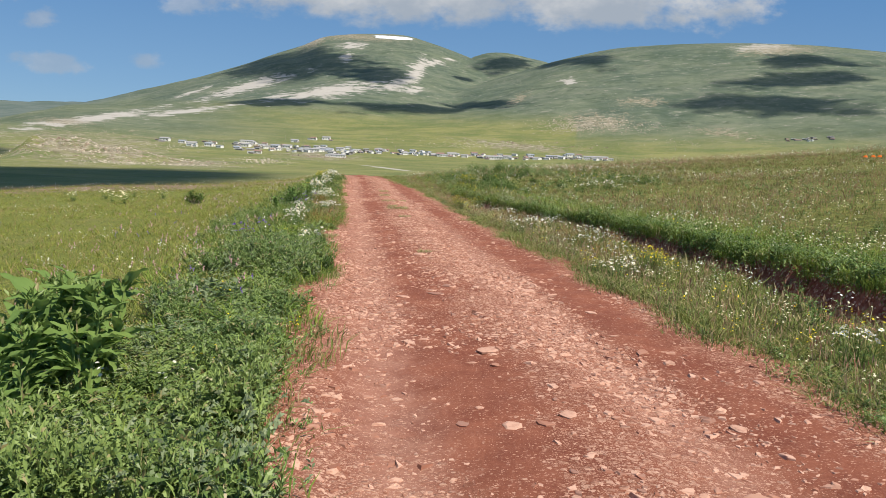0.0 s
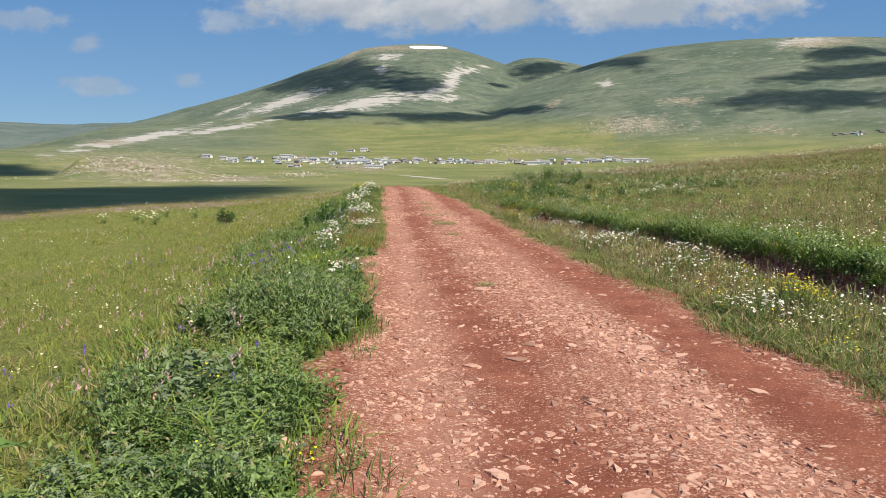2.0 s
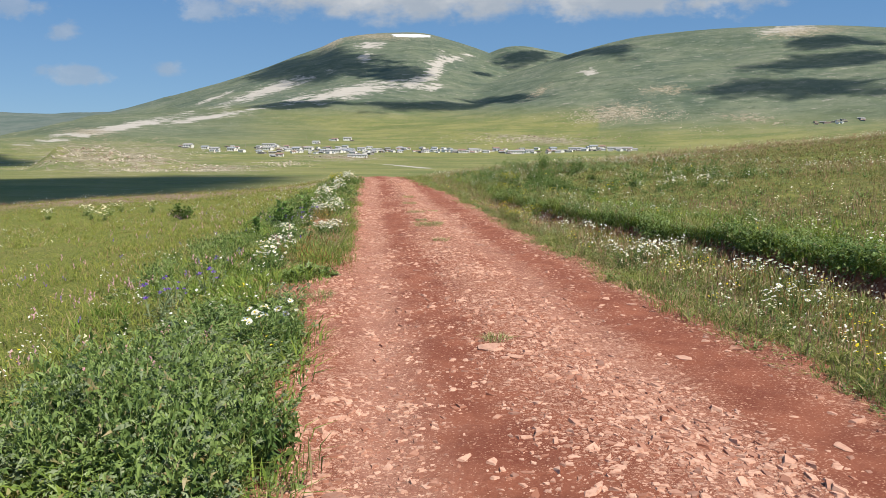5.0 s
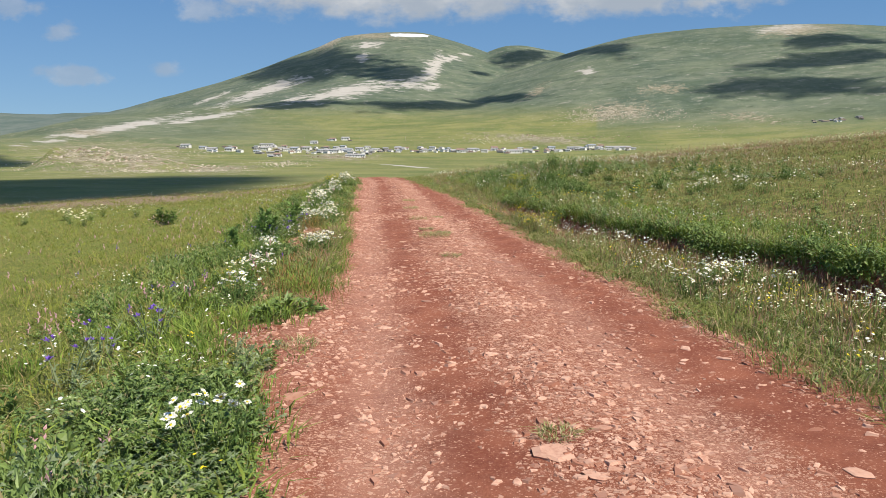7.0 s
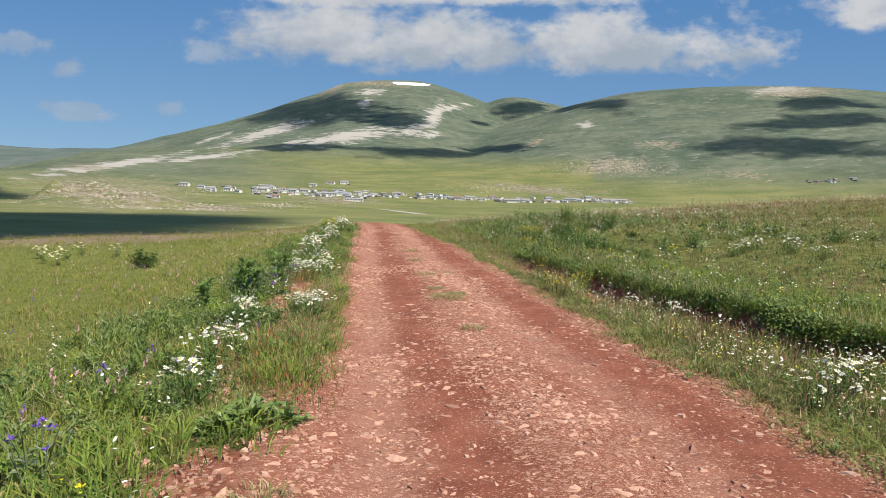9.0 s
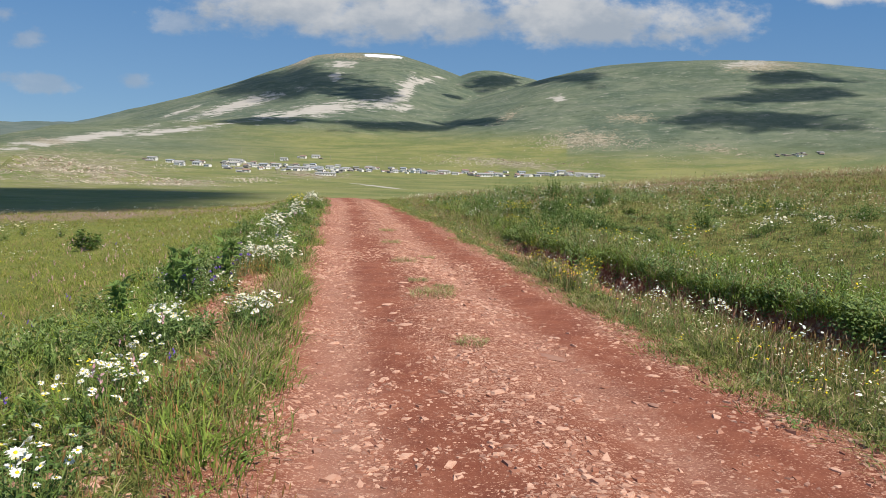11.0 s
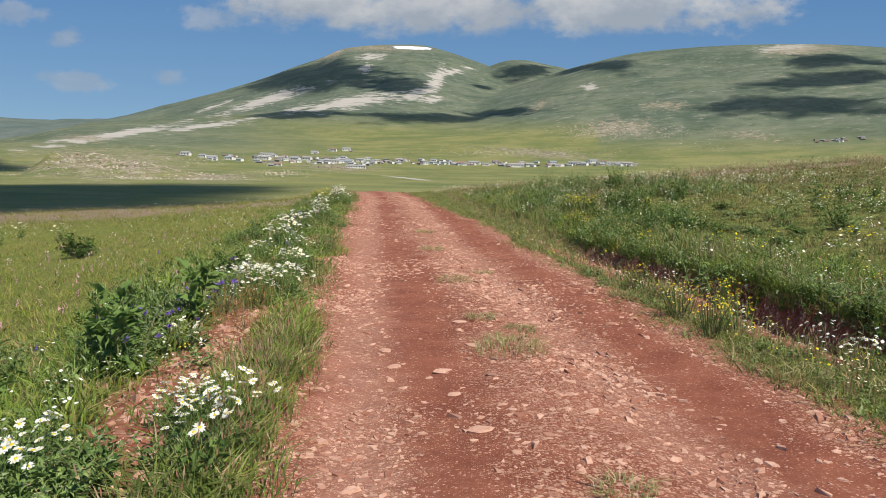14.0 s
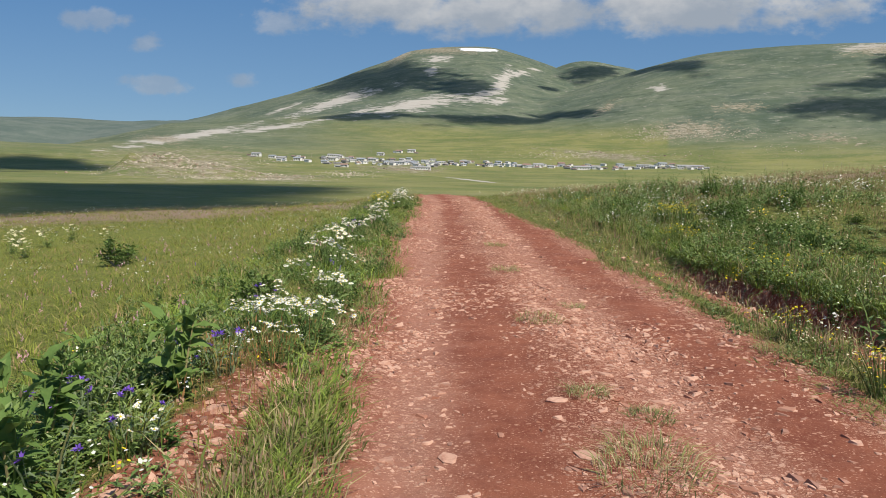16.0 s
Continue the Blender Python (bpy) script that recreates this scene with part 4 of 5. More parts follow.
# ---- grass of the meadows and verges ----
def left_keep(s, y):
    bare = step(0.25, 0.55, bare_shoulder(s, y))
    return (1 - 0.96 * bare) * (1 - 0.5 * step(15, 12.5, y)) * step(-1.58, -1.85, s + 0.3 * fbm(3 + 0 * s, y * 0.9, 4, 72))


def right_keep(s, y):
    foot = bank_foot(y)
    open_ditch = ditch_width(y) - 0.06
    ditch = step(foot - open_ditch - 0.15, foot - open_ditch, s) * step(foot + 0.05, foot - 0.05, s) * step(32, 25, y)
    return (1 - 0.5 * ditch - ditch * (0.46 * step(19.5, 21.5, y) + 0.45 * step(10.2, 8.8, y))) * step(1.56, 1.85, narrowing(s, y) + 0.3 * fbm(5 + 0 * s, y * 0.9, 4, 74))


def clear(s, y):
    """0 in the ditch, 1 elsewhere."""
    foot = bank_foot(y)
    return 1 - step(foot - 0.8, foot - 0.6, s) * step(foot + 0.15, foot, s)


def uneven(s, y):
    return 0.85 + 1.5 * fbm(s * 1.5, y * 1.2, 3, 84).clip(-0.35, 0.45)


def verge_tall(s, y):
    """Grass is short by the wheel tracks and taller towards the ditch."""
    return (0.72 + 0.85 * step(1.9, 2.9, np.abs(s))) * (0.8 + 1.1 * fbm(s * 1.7, y * 0.9, 3, 89).clip(-0.4, 0.5))


def mounds(s, y):
    """Height of the herbs: domed clumps with low gaps between."""
    return 0.5 + 1.0 * step(-0.22, 0.3, fbm(s * 1.5, y * 1.2, 2, 84)) + 0.25 * step(-0.1, 0.3, fbm(s * 4, y * 4, 2, 90))


def bushy(s, y):
    return 0.75 + 2.4 * fbm(s * 0.9, y * 0.9, 3, 88).clip(-0.2, 0.4)


tufts = [tuft(k, 8, 0.16, 0.0078, 0.09, 0.75) for k in range(8)]
low_tufts = [tuft(40 + k, 6, 0.12, 0.0088, 0.09, 0.9) for k in range(8)]
stalks = [seeded_tuft(60 + k, 4, 0.33, 0.004, 0.1) for k in range(6)]


def left_far(s, y):
    return 1 - 0.8 * step(46, 54, np.hypot(s, y - 8))


def right_far(s, y):
    return (s > bank_foot(y)) * (1 - 0.6 * step(38, 52, np.hypot(s, y - 8)))


stuff("meadow_grass", "short bright yellow-green meadow grass", "grass", GRASS_BRIGHT, low_tufts, sow(19000, -40, -2.6, 2, 75, 1.25, left_far, 11), 0.6, 1.6, 0.14, uneven)
stuff("verge_grass", "green grass along the track's edge", "grass", GRASS_VERGE, tufts, sow(5200, -4.6, -1.5, 2.5, 55, 1.2, left_keep, 12), 0.5, 1.4, 0.08, uneven)
stuff("verge_grass", "mixed green and straw-coloured grass between track and ditch", "grass", GRASS_VERGE, tufts, sow(12500, 0.8, 4.3, 2.5, 55, 1.1, right_keep, 13), 0.5, 1.45, 0.08, verge_tall)
stuff("meadow_grass", "olive-green meadow grass on the slope", "grass", GRASS_OLIVE, tufts, sow(15500, 3.6, 45, 4, 75, 1.0, right_far, 14), 0.6, 1.25, 0.2)
stuff("bank_grass", "lush green grass hanging over the ditch bank", "grass", GRASS_LUSH, tufts, sow(9500, 2.7, 7.0, 4, 50, 0.8, lambda s, y: step(-0.04, 0.01, s - bank_foot(y)) * step(2.2, 0.3, s - bank_foot(y)), 15), 0.5, 1.4, 0.06)
stuff("seed_stalks", "brown grass stalks with seed heads", "grass", SEED_BROWN, stalks, sow(7400, 4.4, 50, 6, 80, 1.0, lambda s, y: np.maximum(patchy(6, 81)(s, y), step(28, 40, np.hypot(s, y - 8))), 16), 0.6, 1.1, 0.14)
stuff("seed_stalks", "brown grass stalks with seed heads", "grass", SEED_BROWN, stalks, sow(3800, -45, -3.5, 4, 80, 0.6, lambda s, y: np.maximum(0.6 * patchy(5, 82, -0.05, 0.25)(s, y), step(43, 52, np.hypot(s, y - 8))), 17), 0.35, 0.7, 0.14)
stuff("seed_stalks", "straw-coloured grass stalks along the verge", "grass", SEED_BROWN, stalks, sow(1700, 1.8, 4.0, 3, 50, 0.8, right_keep, 18), 0.5, 1.0, 0.06)

stuff("tall_grass", "taller grass standing through the meadow", "grass", GRASS_BRIGHT, tufts, sow(3200, -26, -3, 4, 60, 0.9, patchy(2.5, 86, -0.2, 0.15), 34), 0.9, 1.5, 0.06)

# ---- leafy herbs ----
herbs = [weed(100 + k, 10, 0.33, 0.07, 0.25, 0.7, 11, flat_leaves) for k in range(6)]
light_herbs = [weed(110 + k, 7, 0.27, 0.09, 0.36, 0.75, 7, flat_leaves) for k in range(6)]
small_herbs = [weed(120 + k, 7, 0.11, 0.04, 0.4, 1.0, 5, flat_leaves) for k in range(6)]
grey_herbs = [weed(140 + k, 6, 0.25, 0.125, 0.3, 0.9, 5, lobed_leaves) for k in range(5)]


def lance_herb(seed, stems, tall, leaf, wide, per=11):
    """Bushy herb: stems crowded with long pointed leaves that stand up and arch out."""
    g = np.random.default_rng(seed)
    pieces = []
    for k in range(stems):
        a, lean = g.uniform(0, 6.3), g.uniform(0.05, 0.75)
        out = np.array([math.cos(a), math.sin(a), 0])
        h = tall * g.uniform(0.6, 1.1) * (1 - 0.3 * lean)
        t = np.linspace(0.05, 1.0, per) ** 0.85
        pts = out * 0.04 + (out * lean * t[:, None] ** 1.3 + np.array([0, 0, 1.0]) * t[:, None]) * h
        pieces.append(flat_leaves([out * 0.04], [pts[-1] - out * 0.04], h, 0.009, 0.0))
        b = np.arange(per) * 2.4 + g.uniform(0, 6.3)
        way = np.stack([np.cos(b), np.sin(b), 0.35 + 1.3 * t ** 2 + g.normal(0, 0.15, per)], 1) + out * 0.3
        size = leaf * (0.65 + 0.55 * np.sin(np.pi * (0.15 + 0.75 * t))) * g.uniform(0.75, 1.2, per) * (1.1 - 0.45 * t)
        pieces.append(leaves(pts, way, size, size * wide, g.uniform(0.0, 0.5, per), 0.3))
    return join(*pieces)


def rosette(seed, count, length):
    """Ring of long jagged leaves rising from the ground."""
    g = np.random.default_rng(seed)
    way = around(g, count, 0.25, 1.25)
    return lobed_leaves(way * [0.05, 0.05, 0.0], way, length * g.uniform(0.6, 1.1, count), 0.2, g.uniform(0.0, 0.35, count))


def hanging(seed, stems, out, drop, leaf):
    """Leafy stems that lean over an edge towards -x and droop."""
    g = np.random.default_rng(seed)
    pieces = []
    for k in range(stems):
        side, far, fall, rise = g.normal(0, 0.12), out * g.uniform(0.3, 1.1), drop * g.uniform(-0.6, 1.0), g.uniform(0.08, 0.24)
        t = np.linspace(0.1, 1, 7)
        pts = np.stack([0.06 - far * t, side * t + g.normal(0, 0.015, 7), rise * np.sin(t * 2.6) - fall * t ** 2 - 0.02], 1)
        b = np.arange(7) * 2.4 + g.uniform(0, 6.3)
        way = np.stack([np.cos(b) - 0.5, np.sin(b), g.uniform(-0.3, 0.7, 7)], 1)
        size = leaf * g.uniform(0.7, 1.3, 7)
        pieces.append(flat_leaves(pts, way, size, size * 0.42, g.uniform(0.1, 0.5, 7)))
    return join(*pieces)


lances = [lance_herb(150 + k, 8, 0.31, 0.085, 0.3, 10) for k in range(5)]
short_lances = [lance_herb(160 + k, 7, 0.17, 0.075, 0.36, 7) for k in range(4)]


def herb_keep(s, y):
    gaps = 0.2 + 0.8 * step(-0.2, 0.06, fbm(s * 1.4, y * 1.1, 3, 75))
    near = step(12.9, 11.4, y) * step(-3.6, -2.8, s + 0.5 * fbm(s * 0 + 2, y * 0.5, 3, 77)) * step(-1.82, -2.1, s + 0.4 * fbm(s * 0 + 4, y * 0.9, 3, 78))
    back = 0.12 * step(12.5, 15, y) * step(-4.9, -4.0, s + 0.5 * fbm(s * 0 + 2, y * 0.5, 3, 77)) * step(-2.5, -2.9, s + 0.5 * fbm(s * 0 + 4, y * 0.9, 3, 78))
    edge = 0.25 * step(13, 15, y) * step(-1.7, -1.9, s) * step(-2.5, -2.3, s) * step(0.0, 0.15, fbm(s, y * 0.7, 3, 76))
    mass = 0.5 * step(16.8, 17.8, y) * step(22.2, 21.4, y) * step(-3.7, -3.3, s) * step(-2.1, -2.4, s)
    return (near + back + edge + mass).clip(0, 1) * gaps * (1 - 0.95 * step(0.2, 0.45, bare_shoulder(s, y)))


stuff("roadside_herbs", "dense green leafy herbs along the track", "weeds", LEAF_GREEN, lances, sow(660, -5.0, -1.6, 2.5, 50, 0.6, herb_keep, 21), 0.6, 1.0, 0.0, mounds)
stuff("roadside_herbs", "lower green herbs filling in along the track", "weeds", LEAF_DARK, short_lances, sow(700, -5.0, -1.6, 2.5, 50, 0.6, herb_keep, 22), 0.7, 1.2, 0.0, mounds)
stuff("roadside_herbs", "jagged-leaved green herbs along the track", "weeds", LEAF_GREEN, grey_herbs, sow(680, -5.0, -1.6, 2.5, 50, 0.6, herb_keep, 28), 0.6, 1.15, 0.0, mounds)
stuff("roadside_herbs", "grey-green jagged herbs along the track", "weeds", LEAF_GREY, grey_herbs, sow(170, -3.4, -1.6, 2.5, 14, 0.6, herb_keep, 35), 0.6, 1.1, 0.0, mounds)
stuff("tall_grass", "taller green grass among the roadside herbs", "grass", GRASS_LUSH, tufts, sow(2200, -4.2, -1.7, 2.5, 40, 0.7, lambda s, y: left_keep(s, y) * (step(-0.1, 0.15, fbm(s * 1.2, y * 0.8, 3, 83)) * (0.35 + 0.65 * step(8, 10, y)) * step(15, 12, y) + 0.6 * step(0.1, 0.2, fbm(s * 1.2, y * 0.8, 3, 85))), 29), 1.0, 1.8)
stuff("low_herbs", "low leafy herbs at the track's edges", "weeds", LEAF_GREEN, small_herbs, sow(750, -4.4, -1.62, 2.5, 55, 0.8, left_keep, 23), 0.6, 1.4, 0.04)
stuff("low_herbs", "low leafy herbs between track and ditch", "weeds", LEAF_GREEN, small_herbs, sow(1100, 1.65, 4.4, 2.5, 55, 0.8, right_keep, 24), 0.5, 1.3, 0.04)
stuff("bank_herbs", "dark green leafy herbs along the ditch bank", "weeds", LEAF_DARK, light_herbs, sow(480, 2.4, 5.5, 4, 46, 0.5, lambda s, y: step(-0.12, 0.04, s - bank_foot(y)) * step(0.7, 0.1, s - bank_foot(y)), 25), 0.4, 0.8)
stuff("meadow_herbs", "low leafy herbs through the meadow", "weeds", LEAF_GREEN, small_herbs, sow(1300, 3.4, 30, 4, 60, 1.0, lambda s, y: (s > bank_foot(y) + 0.2) * 1.0, 27), 0.8, 1.6, 0.1)
stuff("mound_herbs", "tall green herbs massed on the bank ahead", "weeds", LEAF_GREEN, light_herbs, sow(800, 2.2, 12, 25, 50, 0.2, lambda s, y: step(2.4, 3.0, s) * step(12, 6, s + (y - 38) * 0.1) * step(24, 32, y) * step(-0.2, 0.1, fbm(s / 2, y / 2, 3, 79)), 26), 0.7, 1.3, 0.0, bushy)
stuff("bank_herbs", "green leafy herbs on top of the bank", "weeds", LEAF_GREEN, light_herbs, sow(780, 2.8, 7.5, 4, 46, 0.6, lambda s, y: step(-0.1, 0.05, s - bank_foot(y)) * step(2.0, 0.3, s - bank_foot(y)), 30), 0.5, 1.0)
stuff("mound_herbs", "dark bushy herbs massed on the bank ahead", "weeds", LEAF_DARK, herbs, sow(420, 2.4, 14, 24, 50, 0.2, lambda s, y: step(2.8, 3.4, s) * step(14, 7, s) * step(24, 29, y) * step(0.0, 0.15, fbm(s / 1.6, y / 1.6, 3, 87)), 31), 0.9, 1.5, 0.0, bushy)


def lip_spots(count, seed, y_high=30.0):
    """Spots along the turf edge over the ditch."""
    g = np.random.default_rng(seed)
    y = g.uniform(3, y_high, count)
    s = bank_foot(y) + g.uniform(-0.02, 0.24, count)
    thin = g.random(count) < 1 - 0.5 * step(10.2, 8.8, y) - 0.7 * step(19.5, 21.5, y)
    s, y = s[thin], y[thin]
    return g, s, y, np.stack([s + road_mid(y), y, np.maximum(height(s + road_mid(y), y), bank_top(y) - 0.12)], 1)


drapes = [hanging(170 + k, 11, 0.26, 0.16, 0.052) for k in range(6)]
stuff("lip_grass", "bright green grass drooping over the ditch", "grass", GRASS_LUSH, tufts, lip_spots(2300, 32), 0.8, 1.6, turns=(2.4, 3.9))
stuff("lip_herbs", "leafy green herbs hanging over the ditch", "weeds", LEAF_GREEN, drapes, lip_spots(400, 33), 0.6, 1.2, turns=(-0.8, 0.8))
stuff("lip_herbs", "dark leafy herbs hanging over the ditch", "weeds", LEAF_DARK, drapes, lip_spots(130, 36), 0.7, 1.3, turns=(-0.8, 0.8))

# grass strip and rust-coloured sorrel on the verges
def strip_keep(s, y):
    return (band(s, -1.86, 0.17) * step(16, 16.8, y) * step(20.4, 19.6, y) + 0.8 * band(s, -1.78, 0.16) * step(19, 20, y) * step(34, 26, y) * step(-0.15, 0.1, value_noise(y * 0.9, 0 * y + 2.2, 6))).clip(0, 1)


def sorrel_keep(s, y):
    spots_ = 0.0
    for a, b, ra, rb in ((-2.0, 14.9, 0.35, 0.6), (-2.2, 16.1, 0.25, 0.5), (2.8, 13.5, 0.4, 0.9), (2.7, 11.2, 0.3, 0.8), (2.6, 17.5, 0.3, 1.2), (-2.3, 21.5, 0.3, 0.8)):
        spots_ = spots_ + np.exp(-((s - a) / ra) ** 2 - ((y - b) / rb) ** 2)
    return spots_.clip(0, 1)


SORREL = material("sorrel_stalks", leaf_look((0.2, 0.115, 0.04), (0.36, 0.2, 0.08), (0.16, 0.17, 0.05), 0.35))
stuff("tall_grass", "strip of taller olive-green grass beside the wheel track", "grass", GRASS_VERGE, tufts, sow(650, -2.6, -1.5, 14, 40, 0.5, strip_keep, 37), 0.8, 1.6)
stuff("tall_grass", "strip of taller green grass beside the wheel track", "grass", GRASS_LUSH, tufts, sow(650, -2.6, -1.5, 14, 40, 0.5, strip_keep, 40), 0.7, 1.4)
stuff("seed_stalks", "straw-coloured stalks in the grass strip", "grass", SEED_BROWN, stalks, sow(220, -2.6, -1.5, 14, 40, 0.5, strip_keep, 38), 0.5, 0.85)
stuff("sorrel", "rust-red sorrel stalks on the verge", "weeds", SORREL, stalks, sow(400, -3.2, 3.6, 9, 25, 0.4, sorrel_keep, 39), 0.55, 1.0)

# ---- flowers ----
def daisy_head(seed, radius, petals, cup=0.15):
    """Ray petals; the disc is a mesh of its own."""
    g = np.random.default_rng(seed)
    a = np.arange(petals) * 2 * np.pi / petals + g.normal(0, 0.06, petals)
    way = np.stack([np.cos(a), np.sin(a), np.full(petals, cup)], 1)
    base = way * radius * 0.18
    return leaves(base, way, radius * g.uniform(0.85, 1.0, petals), radius * 0.62, 0.1, 0.05)


def disc(radius, height_, sides=7):
    a = np.arange(sides) * 2 * np.pi / sides
    v = [(radius * math.cos(t), radius * math.sin(t), 0) for t in a] + [(0.6 * radius * math.cos(t), 0.6 * radius * math.sin(t), height_ * 0.8) for t in a] + [(0, 0, height_)]
    f = []
    for k in range(sides):
        j = (k + 1) % sides
        f += [(k, j, sides + j), (k, sides + j, sides + k), (sides + k, sides + j, 2 * sides)]
    return np.array(v, float), np.array(f)


def spiky_head(seed, radius, rays):
    g = np.random.default_rng(seed)
    way = around(g, rays, 0.1, 1.2)
    return leaves(way * 0.004, way, radius * g.uniform(0.7, 1.1, rays), radius * 0.3, 0.05, 0.1)


HEAD_WHITE = [mesh_of("flower", *daisy_head(k, 0.0235, 11), WHITE_PETAL) for k in range(3)]
HEAD_DISC = mesh_of("disc", *disc(0.0075, 0.006), YELLOW_PETAL)
HEAD_PURPLE = [mesh_of("flower", *spiky_head(10 + k, 0.03, 16), PURPLE_PETAL) for k in range(2)]
HEAD_YELLOW = [mesh_of("flower", *daisy_head(20 + k, 0.0125, 7, 0.4), YELLOW_PETAL) for k in range(2)]


def flowering(name, label, category, group, seed, count, spread_out, tall, foliage, foliage_mat, heads, with_disc, stalk_mat=LEAF_GREEN):
    """Clump with leaves, stalks and flower heads, each head an object."""
    g = np.random.default_rng(seed)
    clump = thing(name, 0, 0, -500, 0, label, category, group)
    part("foliage", mesh_of("foliage", *foliage, foliage_mat), clump)
    lines = []
    for k in range(count):
        a, r = g.uniform(0, 6.3), spread_out * math.sqrt(g.random())
        top = Vector((r * math.cos(a), r * math.sin(a), tall * g.uniform(0.72, 1.08) * (1 - 0.25 * r / spread_out)))
        lines.append(tube([(top.x * 0.5, top.y * 0.5, -0.02), (top.x * 0.85, top.y * 0.85, top.z * 0.6), top], [0.0022, 0.002, 0.0016], 3))
        flower = part("flower", heads[k % len(heads)], clump)
        flower.matrix_basis = Matrix.Translation(top) @ pose(0, 0, 0, g.normal(8, 18), g.normal(-8, 18), g.uniform(0, 360)) @ Matrix.Scale(g.uniform(0.75, 1.2), 4)
        if with_disc:
            part("disc", HEAD_DISC, flower, "yellow flower disc")
    tagged(part("stem", mesh_of("stem", *join(*lines), stalk_mat), clump), kind="stuff")
    return clump


def plant_all(masters, spots, seed, size_low=0.85, size_high=1.2):
    """Copies of the masters, in turn, at (x, y) spots; the masters go."""
    g = random.Random(seed)
    for k, (x, y) in enumerate(spots):
        m = masters[k % len(masters)]
        made = copy_thing(m, pose(x, y, float(height(x, y)) - 0.005, g.uniform(-5, 5), g.uniform(-5, 5), g.uniform(0, 360)))
        size = g.uniform(size_low, size_high)
        made.scale = (size, size, size)
    for m in masters:
        for o in (*m.children_recursive, m):
            bpy.data.objects.remove(o)


daisies = [flowering("daisy_clump", "clump of white daisies with yellow centres on green leaves", "flowers", "daisy clumps", 200 + k, c, r, h, join(weed(210 + k, 14, h * 0.9, 0.055, 0.26, 0.75, 9, flat_leaves), tuft(215 + k, 30, 0.24, 0.006, 0.16)), LEAF_DARK, HEAD_WHITE, True)
           for k, (c, r, h) in enumerate(((20, 0.2, 0.36), (14, 0.17, 0.32), (24, 0.28, 0.33), (9, 0.14, 0.27)))]
DAISY_SPOTS = [(-3.61, 17.68), (-2.94, 18.24), (-3.75, 21.9), (-3.4, 16.4), (-4.15, 22.5), (-2.95, 18.65), (-4.35, 23.2), (-4.6, 24.1), (-3.9, 24.0), (-4.4, 25.0), (-3.36, 16.34), (-3.03, 14.9), (-2.0, 10.97), (-3.45, 17.0),
               (-3.3, 15.9), (-3.23, 18.8), (-3.06, 14.7), (-4.7, 27.5), (-4.4, 26.4), (-5.0, 29.5), (-5.3, 31), (-3.88, 20.27),
               (2.33, 9.34), (2.5, 9.8), (3.3, 5.5), (2.92, 13.3), (2.75, 13.9), (2.4, 16.0), (1.9, 15.5), (2.77, 14.1), (1.6, 15.2), (2.2, 9.9), (1.75, 19.6), (2.2, 15.7), (2.5, 12.4), (2.55, 15.3), (1.5, 20.8)]
DAISY_SPOTS += [(-3.1, 18.5), (-3.02, 18.75), (-3.2, 18.65), (-3.7, 18.1), (-4.1, 22.7), (-3.85, 22.9), (-4.2, 23.4), (-4.0, 22.9), (-4.25, 23.6), (-3.7, 22.6), (-4.1, 24.5), (-4.7, 25.4), (-3.75, 23.4), (5.6, 23.3), (4.6, 25.0), (5.5, 24.5), (4.8, 25.2), (5.2, 25.6), (-6.5, 41.2), (-6.4, 43.0), (-6.4, 37.2), (-6.0, 35.8), (-6.6, 39.6), (-5.7, 34.0)]
tall_daisies = [copy_thing(d, pose(0, 0, -500)) for d in daisies[:2]]
plant_all(daisies, DAISY_SPOTS, 3)
plant_all(tall_daisies, [(-5.1, 28.3), (-5.4, 30.2), (-5.3, 32.4), (-5.8, 34.8), (-6.1, 36.6), (-6.5, 38.8), (-4.75, 26.6), (-7.3, 46.5), (-7.1, 44.5), (-7.6, 48.2), (-6.9, 43.2), (-7.9, 49.6), (-6.6, 42.0), (-8.3, 51.0)], 31, 1.25, 1.8)
knaps = [flowering("cornflower_plant", "purple cornflowers on grey-green leafy stems", "flowers", "purple cornflowers", 230 + k, 4 + k, 0.16, 0.36, weed(240 + k, 6, 0.34, 0.1, 0.2, 0.5, 8), LEAF_GREY, HEAD_PURPLE, False, LEAF_GREY) for k in range(2)]
plant_all(knaps, [(-4.13, 21.2), (-4.3, 20.6), (-3.85, 20.3), (-4.0, 21.6), (-4.65, 20.7), (-3.36, 13.4), (-3.55, 12.4), (-3.54, 12.8), (-4.5, 23.8), (-4.0, 19.8), (-3.6, 13.0), (-3.9, 15.2), (-5.6, 31.6), (-5.9, 33.5)], 4)
golds = [flowering("yellow_flower_clump", "clump of small bright yellow flowers on green stems", "flowers", "yellow flowers", 250 + k, 34, 0.15, 0.34, weed(260 + k, 8, 0.3, 0.06, 0.2, 0.5, 8), LEAF_GREEN, HEAD_YELLOW, False) for k in range(2)]
tall_golds = [copy_thing(d, pose(0, 0, -500)) for d in golds]
plant_all(tall_golds, [(-6.9, 41.0), (-7.2, 41.7), (-7.0, 40.3), (-6.7, 40.6), (-7.4, 42.3), (0.9, 32.5), (0.7, 32.9), (1.1, 32.2)], 32, 1.6, 2.1)
plant_all(golds, [(2.98, 10.05), (3.1, 10.25), (3.2, 10.1), (3.05, 10.4), (2.9, 10.25), (3.12, 9.95), (0.45, 21.3), (0.42, 22.1), (0.75, 21.5), (0.62, 30.2), (0.5, 30.5), (0.75, 29.8), (0.35, 23.6), (-6.4, 38.4), (-6.7, 35.2), (1.0, 22.6)], 5, 0.9, 1.3)

